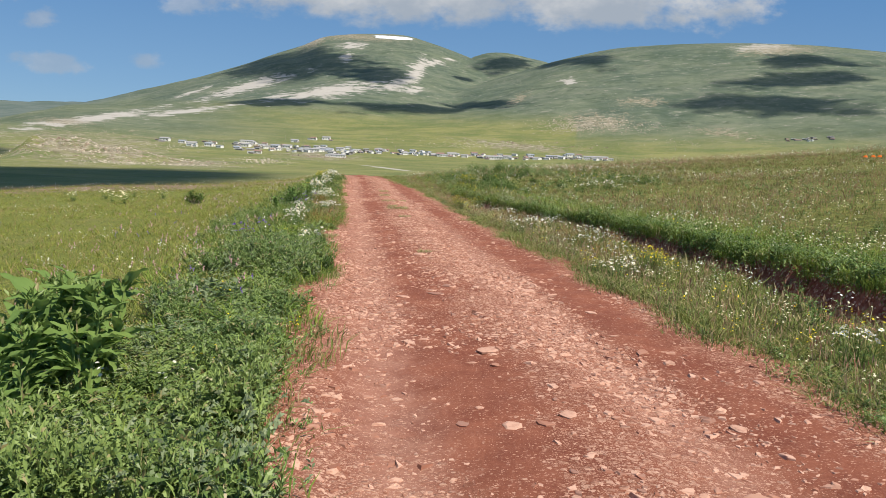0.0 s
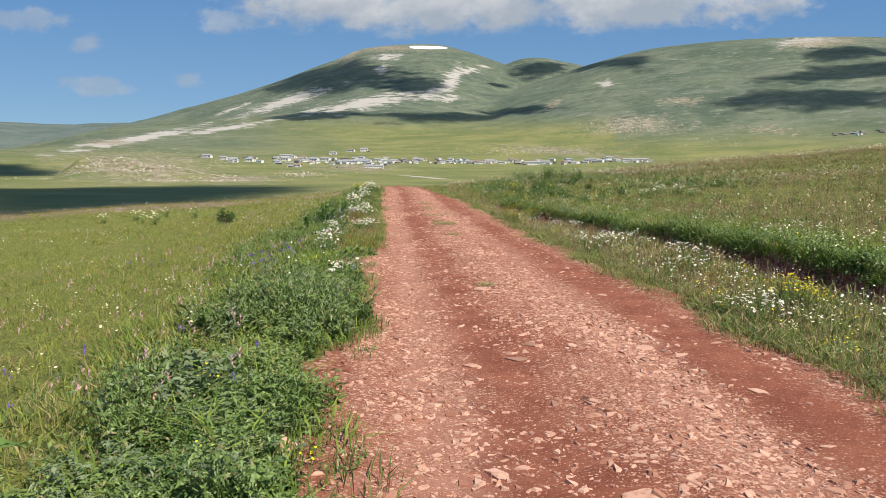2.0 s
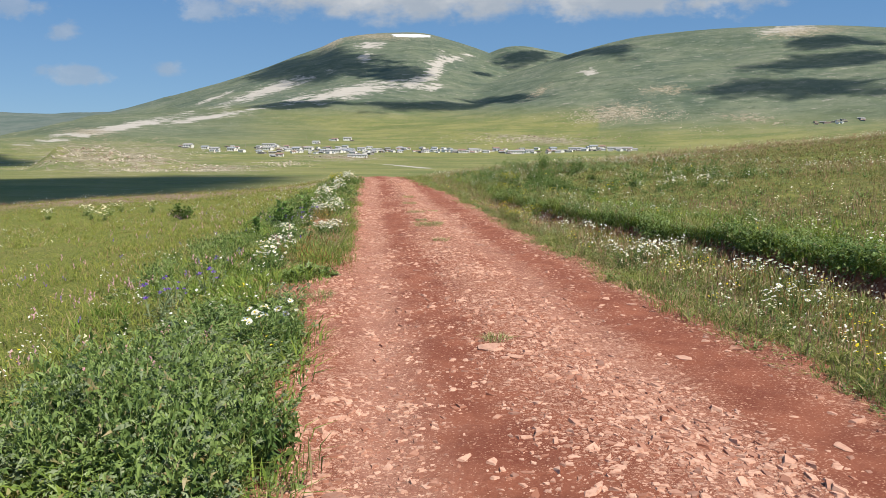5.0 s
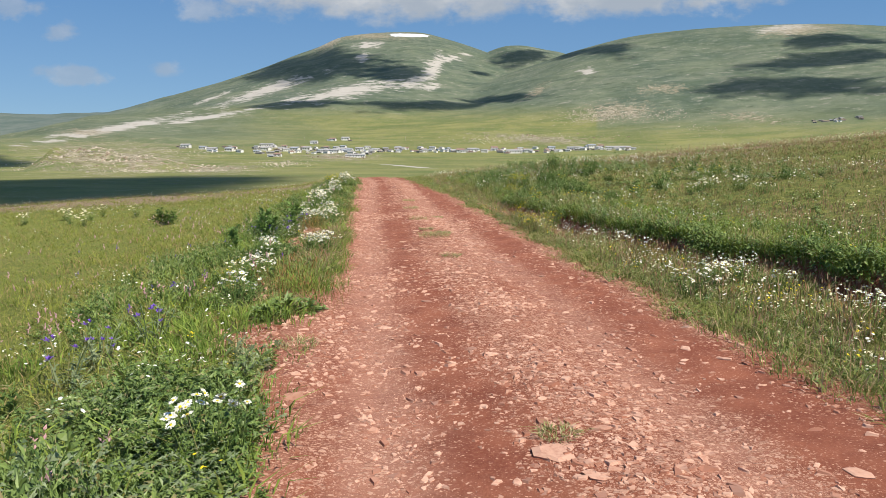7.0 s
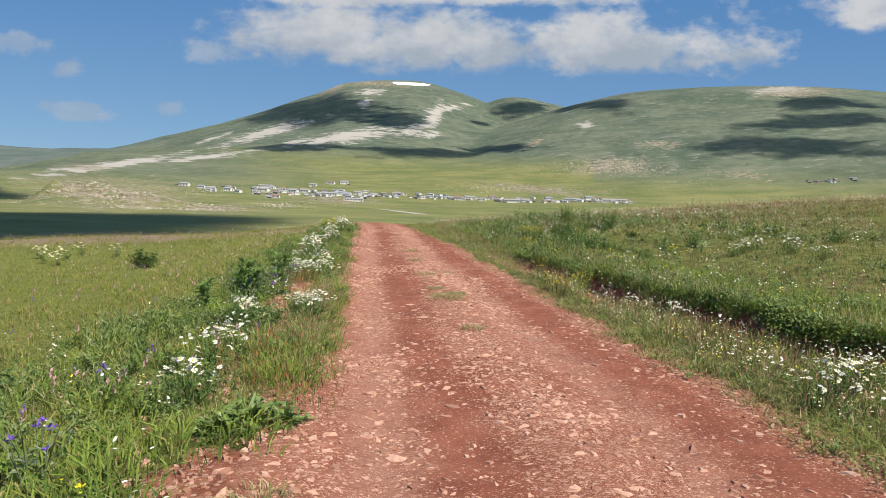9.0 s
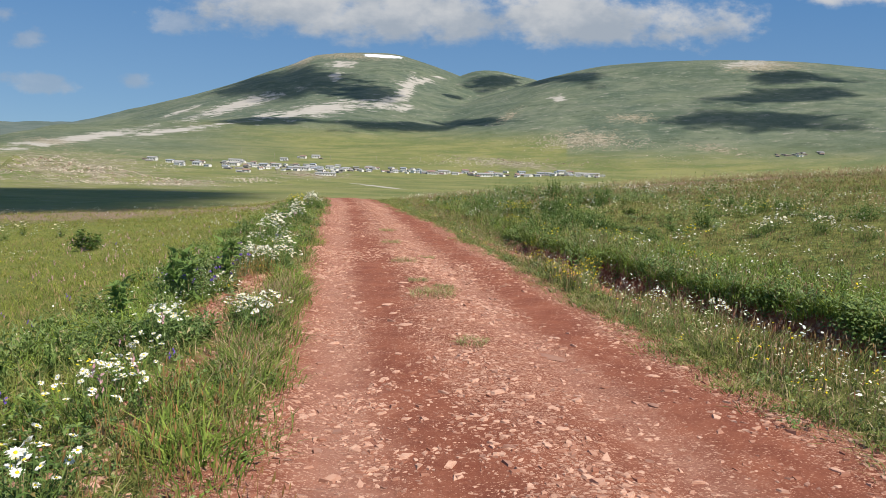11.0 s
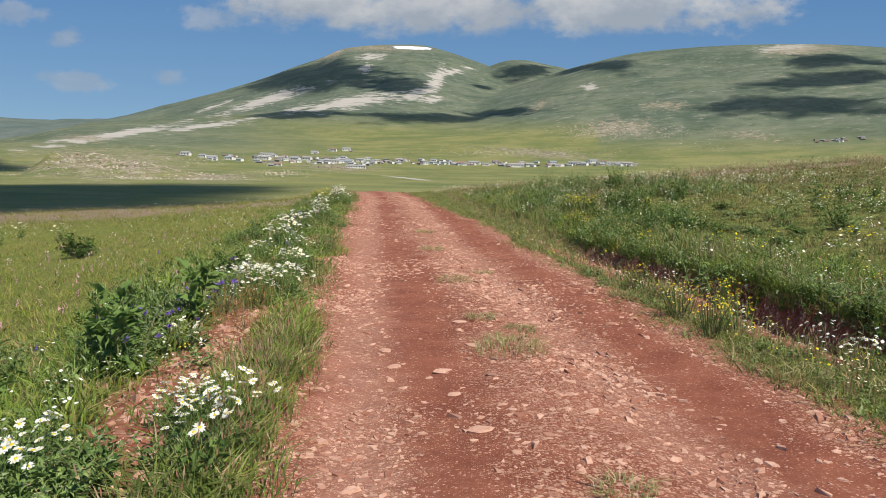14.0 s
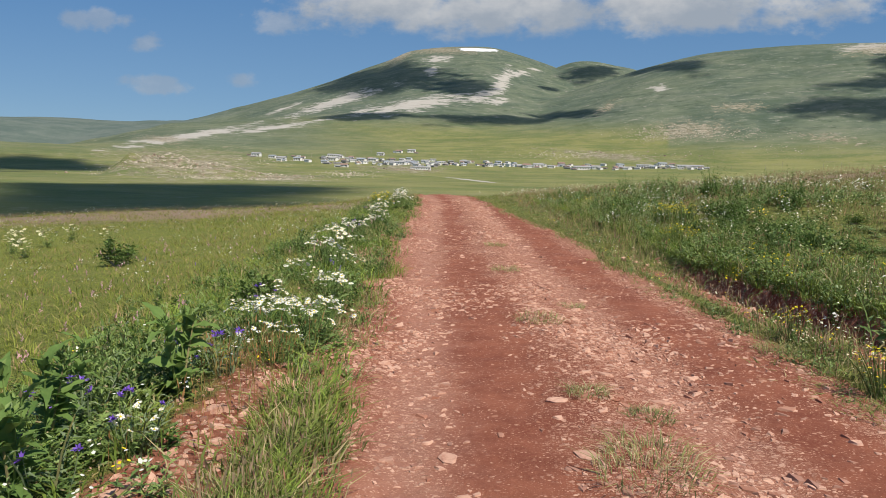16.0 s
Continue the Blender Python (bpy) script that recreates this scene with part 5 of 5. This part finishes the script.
HEAD_CREAM = [mesh_of("flower", *daisy_head(30 + k, 0.055, 12, 0.25), CREAM_PETAL) for k in range(2)]
umbels = [flowering("umbel_plant", "tall cream-flowered umbel plants in the meadow", "flowers", "cream umbels", 264 + k, 14, 0.3, 0.6, weed(266 + k, 9, 0.5, 0.12, 0.35, 0.5, 8, flat_leaves), LEAF_GREEN, HEAD_CREAM, False) for k in range(2)]
plant_all(umbels, [(-16.8, 38.8), (-16.5, 37.2), (-16.7, 35.9), (-18.9, 36.5), (-15.7, 35.1), (-17.8, 37.6), (-14.9, 37.9)], 15)

# broad-leaved docks, with separate large leaves
DOCK_LEAF = material("dock_leaf", leaf_look((0.09, 0.165, 0.042), (0.21, 0.31, 0.085), dryness=0.0, thin=0.35, upward=0.5))
BIG_LEAF = []
for k in range(3):
    rows = []
    for i in range(10):
        u = i / 9
        w = 0.1 * math.sin(math.pi * min(1.0, 0.06 + 0.94 * u) ** 0.8) * (1 - 0.25 * u) + 0.004
        x, z = 0.28 * u, (0.07 + 0.03 * k) * u - (0.12 + 0.05 * k) * u * u
        for c in (-1, -0.5, 0, 0.5, 1):
            rows.append((x, c * w / 2, z + abs(c) * w * 0.22 + c * c * 0.011 * math.sin(u * 17 + c * 2 + k)))
    BIG_LEAF.append(mesh_of("leaf", np.array(rows, float), grid_faces(10, 5), DOCK_LEAF, True))
docks = []
for k in range(2):
    g = np.random.default_rng(270 + k)
    dock = thing("dock_plant", 0, 0, -500, 0, "large broad-leaved green dock plant beside the track", "plant", "dock plants")
    tops = [Vector((0.1 * math.cos(a), 0.1 * math.sin(a), 0.5)) for a in g.uniform(0, 6.3, 3)]
    part("stem", mesh_of("stem", *join(*[tube([(0, 0, -0.03), t * 0.5, t], [0.009, 0.007, 0.003], 5) for t in tops]), LEAF_GREEN), dock)
    tagged(part("seed_head", mesh_of("seed_head", *join(*[leaves(np.array([t] * 14) + g.normal(0, 0.015, (14, 3)) + [0, 0, 0.02], around(g, 14, 0.3, 1.4), 0.05, 0.02, 0.0) for t in tops]), LEAF_GREEN), dock), kind="stuff")
    for i in range(46):
        t = tops[i % 3] * g.uniform(0.08, 1.0)
        leaf = part("leaf", BIG_LEAF[i % 3], dock)
        leaf.matrix_basis = Matrix.Translation(t) @ pose(0, 0, 0, g.normal(0, 18), g.uniform(-60, 5), g.uniform(0, 360)) @ Matrix.Scale(g.uniform(0.35, 0.75), 4)
    docks.append(dock)
copies = [copy_thing(d, pose(0, 0, -500)) for d in docks]
plant_all(docks, [(-2.35, 3.9), (-2.6, 4.4), (-2.15, 4.5), (-2.75, 5.0), (-2.9, 3.9), (-2.2, 3.6), (-2.5, 4.1), (-2.7, 4.2), (-2.45, 4.8), (-3.1, 4.6), (-2.35, 4.35), (-2.0, 3.9), (-2.85, 5.4), (-2.6, 5.2)], 6, 1.0, 1.35)
plant_all(copies, [(-4.06, 19.7), (-4.35, 20.3), (-4.45, 18.9), (-4.2, 19.9), (-4.0, 21.0), (-4.55, 20.8)], 16, 0.8, 1.05)

# shrubs
shrub = thing("shrub", 0, 0, -500, 0, "small dark green bush alone in the meadow", "shrub")
g = np.random.default_rng(280)
limbs = [around(g, 1, 0.4, 1.3)[0] * 0.5 for k in range(12)]
part("trunk", mesh_of("trunk", *join(*[tube([(0, 0, -0.05), d * 0.5, d], [0.02, 0.013, 0.005], 4) for d in limbs]), POST_WOOD), shrub)
pts = np.concatenate([np.array(d) * g.uniform(0.35, 1.15, (70, 1)) + g.normal(0, 0.07, (70, 3)) for d in limbs])
pts[:, 2] = np.abs(pts[:, 2])
part("crown", mesh_of("crown", *leaves(pts, around(g, len(pts), -0.3, 1.0), g.uniform(0.07, 0.13, len(pts)), 0.05, 0.2), LEAF_DARK), shrub)
bank_bush = copy_thing(shrub, pose(0, 0, -500))
tagged(bank_bush, "bushy dark green plant on the ditch bank", group="bank bushes")
small_bush = copy_thing(shrub, pose(0, 0, -500))
tagged(small_bush, "small dark green bush among roadside daisies")
plant_all([shrub], [(-11.3, 32.3)], 8, 1.0, 1.0)
plant_all([bank_bush], [(1.6, 26.9), (2.5, 28.6), (3.7, 30.5), (2.1, 32.4), (1.1, 30.9), (2.9, 25.6), (0.9, 34.5)], 28, 0.3, 0.5)
plant_all([small_bush], [(-4.75, 24.1), (-5.9, 33.0), (-7.0, 41.3), (-6.8, 39.9)], 18, 0.55, 0.75)

# pale thistle-like plant on the bank
pale = thing("thistle", 0, 0, -500, 0, "upright broad-leaved green thistle on the ditch bank", "plant", "ditch thistles")
part("foliage", mesh_of("foliage", *weed(290, 6, 0.48, 0.12, 0.3, 0.35, 10), LEAF_GREEN), pale)
plant_all([pale], [(1.5, 26.3), (3.55, 6.6), (3.5, 8.85), (3.75, 7.4), (0.95, 23.3), (1.1, 23.0)], 9, 0.85, 1.15)

# jagged-leaved rosettes and a half-hidden boulder
silver = thing("thistle_rosette", 0, 0, -500, 0, "silvery grey-green thistle rosette beside the track", "plant", "thistle rosettes")
part("foliage", mesh_of("foliage", *rosette(292, 26, 0.32), LEAF_GREY), silver)
green_rosette = thing("thistle_rosette", 0, 0, -500, 0, "low green jagged-leaved rosette at the track's edge", "plant", "thistle rosettes")
part("foliage", mesh_of("foliage", *rosette(293, 44, 0.2), LEAF_GREEN), green_rosette)
plant_all([silver], [(-2.35, 7.25), (-2.62, 7.5), (-2.08, 7.0), (-2.15, 6.7), (-2.5, 6.95)], 21, 0.85, 1.15)
plant_all([green_rosette], [(-2.5, 14.25), (-2.3, 14.35), (-2.62, 14.05), (-2.75, 11.0), (-2.95, 10.8), (-2.3, 11.2), (-2.2, 9.0), (-2.45, 9.3)], 22, 0.9, 1.25)
slab = tagged(new("stone", mesh_of("stone", *flake(541, 0.22, 7), STONE)), "pinkish flat boulder half hidden in the verge", "stone")
slab.matrix_basis = pose(-2.5, 6.7, float(height(-2.5, 6.7)) + 0.06, 12, -8, 30) @ Matrix.Scale(0.36, 4)

GRASS_DRY = material("half_dry_grass", leaf_look((0.16, 0.185, 0.06), (0.36, 0.35, 0.14), (0.48, 0.4, 0.23), 0.3))
# grass tufts growing in the middle of the track
for k, (x, y, size) in enumerate(((-1.37, 20.45, 1.2), (-1.33, 20.75, 0.9), (-1.57, 21.7, 0.6), (-1.85, 23.9, 1.0), (0.1, 23.2, 0.8), (-1.22, 21.4, 0.6), (-1.0, 18.1, 0.6), (0.62, 20.0, 0.9), (-0.3, 11.35, 0.45), (-2.1, 13.1, 0.7), (-1.95, 10.9, 0.6), (-2.3, 27.2, 0.9), (-2.6, 30.5, 0.9), (-1.5, 24.9, 0.6))):
    clump = thing("grass_tuft", x, y, float(road_height(np.array(x - road_mid(y)), np.array(float(y)))), 40 * k, "small tuft of half-dry grass in the gravel", "grass", "grass tufts in the track")
    tagged(part("grass", mesh_of("grass", *tuft(300 + k, 190, 0.09 * size + 0.03, 0.006, 0.23 * size, 1.2), GRASS_DRY), clump), kind="stuff")

# orange-red poppies on the slope
for k, (x, y) in enumerate(((14.2, 24.2), (14.35, 24.05), (14.1, 24.4))):
    poppy = thing("poppy", x, y, float(height(x, y)), 70 * k, "orange-red poppy standing in the meadow", "flower", "poppies")
    part("stalk", mesh_of("stalk", *tube([(0, 0, -0.02), (0.01, 0, 0.3), (0.02, 0, 0.58)], [0.004, 0.003, 0.003], 4), LEAF_GREEN), poppy)
    part("bloom", mesh_of("bloom", *[a + ([0.02, 0, 0.56] if i == 0 else 0) for i, a in enumerate(disc(0.08, 0.07, 9))], ORANGE_PETAL), poppy)


# small flowers scattered through the meadows
def speck(seed, tall, radius, heads, sides=5):
    g = np.random.default_rng(seed)
    out = []
    for k in range(heads):
        a, r = g.uniform(0, 6.3), 0.12 * math.sqrt(g.random())
        p = np.array([r * math.cos(a), r * math.sin(a), tall * g.uniform(0.7, 1.15)])
        b = np.arange(sides) * 2 * np.pi / sides
        tip = g.normal(0, 0.35, 2)
        ring = np.stack([np.cos(b), np.sin(b), np.cos(b) * tip[0] + np.sin(b) * tip[1]], 1) * radius
        v = np.concatenate([[p + [0, 0, radius * 0.35]], p + ring])
        out.append((v, np.array([(0, 1 + i, 1 + (i + 1) % sides) for i in range(sides)])))
    return join(*out)


white = [speck(400 + k, 0.3, 0.0135, 5) for k in range(4)]
spires = [join(*[leaves(np.array([[0.05 * i, 0, 0.22 + 0.05 * i]]) + [[0, 0, 0.012 * j] for j in range(5)], around(np.random.default_rng(i * 9 + k), 5, 0.5, 1.3), 0.035, 0.018, 0.0) for i in range(2)]) for k in range(3)]
stuff("meadow_daisies", "small white flowers scattered through the meadow", "flowers", WHITE_PETAL, white, sow(1000, 2.0, 45, 5, 70, 1.0, lambda s, y: clear(s, y) * patchy(4, 91, -0.05, 0.25)(s, y), 41), 0.7, 1.1, 0.12)
stuff("meadow_daisies", "small white flowers scattered through the meadow", "flowers", WHITE_PETAL, white, sow(520, -35, -2.2, 4, 65, 1.0, patchy(3, 92, -0.05, 0.25), 42), 0.6, 1.0, 0.12)
stuff("cream_flowers", "creamy flower heads in the meadow", "flowers", CREAM_PETAL, white, sow(2300, 4.2, 45, 5, 75, 0.9, lambda s, y: clear(s, y) * patchy(5, 93, -0.2, 0.2)(s, y), 43), 0.7, 1.15, 0.1)
stuff("cream_flowers", "creamy flower heads in the meadow", "flowers", CREAM_PETAL, white, sow(420, -40, -3, 6, 75, 0.7, patchy(5, 94, 0.0, 0.2), 44), 0.7, 1.1, 0.12)
stuff("yellow_flowers", "tiny yellow flowers along the verge", "flowers", YELLOW_PETAL, white, sow(200, 1.8, 4.4, 4, 45, 0.8, lambda s, y: clear(s, y) * right_keep(s, y), 45), 0.5, 0.9, 0.05)
stuff("yellow_flowers", "tiny yellow flowers in the meadow", "flowers", YELLOW_PETAL, white, sow(110, -20, -1.9, 4, 50, 1.0, None, 46), 0.5, 0.8, 0.05)
stuff("pink_spikes", "pale pink bistort spikes in the meadow", "flowers", PINK_PETAL, spires, sow(240, -9, -2.4, 5, 45, 0.9, patchy(2, 95, -0.1, 0.2), 47), 0.7, 1.1, 0.1)
stuff("purple_spikes", "small purple flower spikes in the meadow", "flowers", PURPLE_PETAL, spires, sow(40, -8, -2.2, 6, 45, 0.8, patchy(2, 96, -0.1, 0.2), 48), 0.5, 0.75, 0.05)
stuff("meadow_daisies", "white flowers among the herbs of the bank", "flowers", WHITE_PETAL, white, sow(170, 2.6, 14, 23, 48, 0.3, patchy(2.5, 97, 0.0, 0.2), 49), 0.9, 1.5, 0.05)
stuff("yellow_flowers", "yellow flowers among the herbs of the bank", "flowers", YELLOW_PETAL, white, sow(60, 2.6, 9, 23, 44, 0.3, patchy(2, 98, 0.05, 0.2), 50), 0.9, 1.4, 0.05)
stuff("cream_flowers", "small cream flowers along the verge", "flowers", CREAM_PETAL, white, sow(480, 1.9, 4.2, 4, 40, 0.7, lambda s, y: clear(s, y) * right_keep(s, y), 51), 0.5, 0.9, 0.05)

# ---- stones on the road ----
def road_spot(x, y):
    return float(road_height(np.array(x - road_mid(y)), np.array(float(y))))


STONE_MESH = [mesh_of("stone", *flake(500 + k, 0.07 + 0.022 * (k % 6), 5 + k % 4), STONE) for k in range(18)]
PALE_MESH = [mesh_of("stone", *flake(560 + k, 0.05 + 0.02 * (k % 3), 6 + k % 3), STONE_PALE) for k in range(6)]
g = random.Random(9)


def road_stone(x, y, size, turn, k, tilt=7, meshes=STONE_MESH):
    ob = part("stone", meshes[k % len(meshes)], road)
    tilt = tilt * min(1.0, 0.07 / size)
    ob.matrix_basis = pose(x, y, road_spot(x, y) + 0.01 * size, g.uniform(-tilt, tilt), g.uniform(-tilt, tilt), turn) @ Matrix.Diagonal((size, size, size * 0.75, 1))
    return ob


for k, (x, y, size) in enumerate(((-0.05, 8.0, 0.2), (0.40, 5.6, 0.2), (-0.34, 11.15, 0.24), (-0.18, 10.87, 0.12), (1.09, 11.02, 0.13), (-1.19, 14.94, 0.12), (-0.34, 17.84, 0.27), (-1.62, 18.86, 0.13), (0.45, 3.98, 0.14), (0.16, 4.02, 0.1), (0.79, 4.13, 0.13),
                                  (1.82, 4.14, 0.13), (1.44, 9.4, 0.13), (-1.63, 20.68, 0.14), (-2.23, 20.17, 0.12), (-0.5, 19.9, 0.13), (-1.78, 19.5, 0.1), (1.05, 8.5, 0.18), (1.3, 8.3, 0.16), (-2.35, 20.64, 0.13), (-1.76, 21.55, 0.15), (-1.88, 20.03, 0.13), (-1.5, 13.9, 0.12))):
    road_stone(x, y, size, 53 * k, k, 7, PALE_MESH)
for k in range(280):
    y = g.uniform(2.6, 24)
    s = g.gauss(0.2, 0.5) if g.random() < 0.6 else g.uniform(-1.7, 1.65)
    road_stone(s + float(road_mid(y)), y, min(0.13, 0.042 + g.expovariate(50)), g.uniform(0, 360), k)


def pebbles(seed):
    """Small angular chip of ten faces."""
    g = random.Random(seed)
    sides = 4
    a = [2 * math.pi * (k + g.uniform(-0.36, 0.36)) / sides for k in range(sides)]
    long, slope = g.uniform(0.7, 1.5), g.uniform(-0.4, 0.4)
    v = [(0.5 * g.uniform(0.75, 1.15) * math.cos(t) * long, 0.5 * g.uniform(0.75, 1.15) * math.sin(t) / long, -0.2) for t in a]
    v += [(p[0] * 0.7 + g.uniform(-0.06, 0.06), p[1] * 0.7 + g.uniform(-0.06, 0.06), g.uniform(0.2, 0.42) + slope * p[0]) for p in v]
    f = []
    for k in range(sides):
        j = (k + 1) % sides
        f += [(k, j, sides + j), (k, sides + j, sides + k)]
    f += [(sides, sides + 1, sides + 2), (sides, sides + 2, sides + 3)]
    return np.array(v, float), np.array(f)


PEBBLE = [pebbles(600 + k) for k in range(12)]
r = np.random.default_rng(61)
count = 54000
py = np.where(r.random(count * 3) < 0.84, r.uniform(2.4, 26, count * 3), r.uniform(26, 50, count * 3))
pick = r.random(count * 3)
ps = np.where(pick < 0.34, r.normal(0.15, 0.45, count * 3), np.where(pick < 0.5, r.normal(0.6, 0.2, count * 3), np.where(pick < 0.72, r.normal(-1.2, 0.3, count * 3), np.where(pick < 0.82, np.sign(pick - 0.77) * r.normal(1.65, 0.14, count * 3), r.uniform(-1.9, 1.95, count * 3)))))
dense = 0.16 + 0.84 * step(-0.25, 0.25, fbm(ps * 1.5, py * 0.8, 4, 66)) - 0.25 * band(ps, -0.66, 0.2) - 0.25 * band(ps, 1.15, 0.22)
ok = (r.random(count * 3) < dense) & (narrowing(ps, py) < 1.95)
ps, py = ps[ok][:count], py[ok][:count]
away = np.maximum(3, np.where(py > 20, py - 17, 3))
size = (0.013 + r.exponential(0.0165, len(ps))).clip(0, 0.105) * (away / 3) ** 0.15
pos = np.stack([ps + road_mid(py), py, road_height(ps, py)], 1)
v, f = scattered(PEBBLE, r.integers(0, 12, len(ps)), pos - [0, 0, 0.002], r.uniform(0, 6.3, len(ps)), size, size * 0.45)
gravel = tagged(new("gravel", mesh_of("gravel", v, f, STONE)), "loose pale red gravel strewn over the track", "gravel", kind="stuff")
# stones on the bare shoulder and in the ditch
count = 5200
py = np.where(r.random(count) < 0.7, r.uniform(13, 30, count), r.uniform(4, 34, count))
ps = np.where(r.random(count) < 0.82, np.where(r.random(count) < 0.6, r.normal(-2.28, 0.17, count) - 0.15 * np.sin(py * 1.7), r.uniform(-3.1, -1.7, count)), bank_foot(py) - r.uniform(0.1, 0.9, count))
px = ps + road_mid(py)
size = (0.015 + r.exponential(0.022, count)).clip(0, 0.15)
v, f = scattered(PEBBLE, r.integers(0, 12, count), np.stack([px, py, height(px, py)], 1), r.uniform(0, 6.3, count), size, size * 0.8)
tagged(new("shoulder_stones", mesh_of("shoulder_stones", v, f, STONE)), "loose red stones on the shoulder and ditch", "stones", kind="stuff")

# boulders strewn over the stony rise and below the village
FIELD_STONE = material("field_stone", plain_look((0.43, 0.37, 0.29), 0.95, 0.4, 0.4))
fields = ((-26.5, 640, 4.2, 45, 1500), (-24.5, 520, 2.6, 16, 260), (-20.5, 660, 3.0, 25, 220), (-14.4, 770, 2.4, 45, 420), (-20.5, 525, 4.0, 22, 200), (-20.5, 1120, 3.0, 60, 160), (-29.0, 800, 3.0, 60, 200),
          (4.6, 1435, 5.6, 28, 420), (10.0, 1670, 3.4, 38, 620), (14.5, 1660, 3.4, 24, 260), (17.9, 1510, 2.0, 30, 60), (1.0, 1380, 3.0, 25, 120))
az = np.radians(np.concatenate([r.normal(a, da * 0.5, m) for a, d, da, dd, m in fields]))
far = np.concatenate([r.normal(d, dd, m) for a, d, da, dd, m in fields])
bx, by = -1 + far * np.sin(az), 8 + far * np.cos(az)
size = (0.5 + r.exponential(0.45, len(bx)).clip(0, 2)) * (far / 750) ** 0.8
v, f = scattered(PEBBLE, r.integers(0, 12, len(bx)), np.stack([bx, by, height(bx, by)], 1), r.uniform(0, 6.3, len(bx)), size * 1.25, size * 0.9)
tagged(new("field_stones", mesh_of("field_stones", v, f, FIELD_STONE)), "pale brown boulders strewn over the stony rise", "stones", kind="stuff")
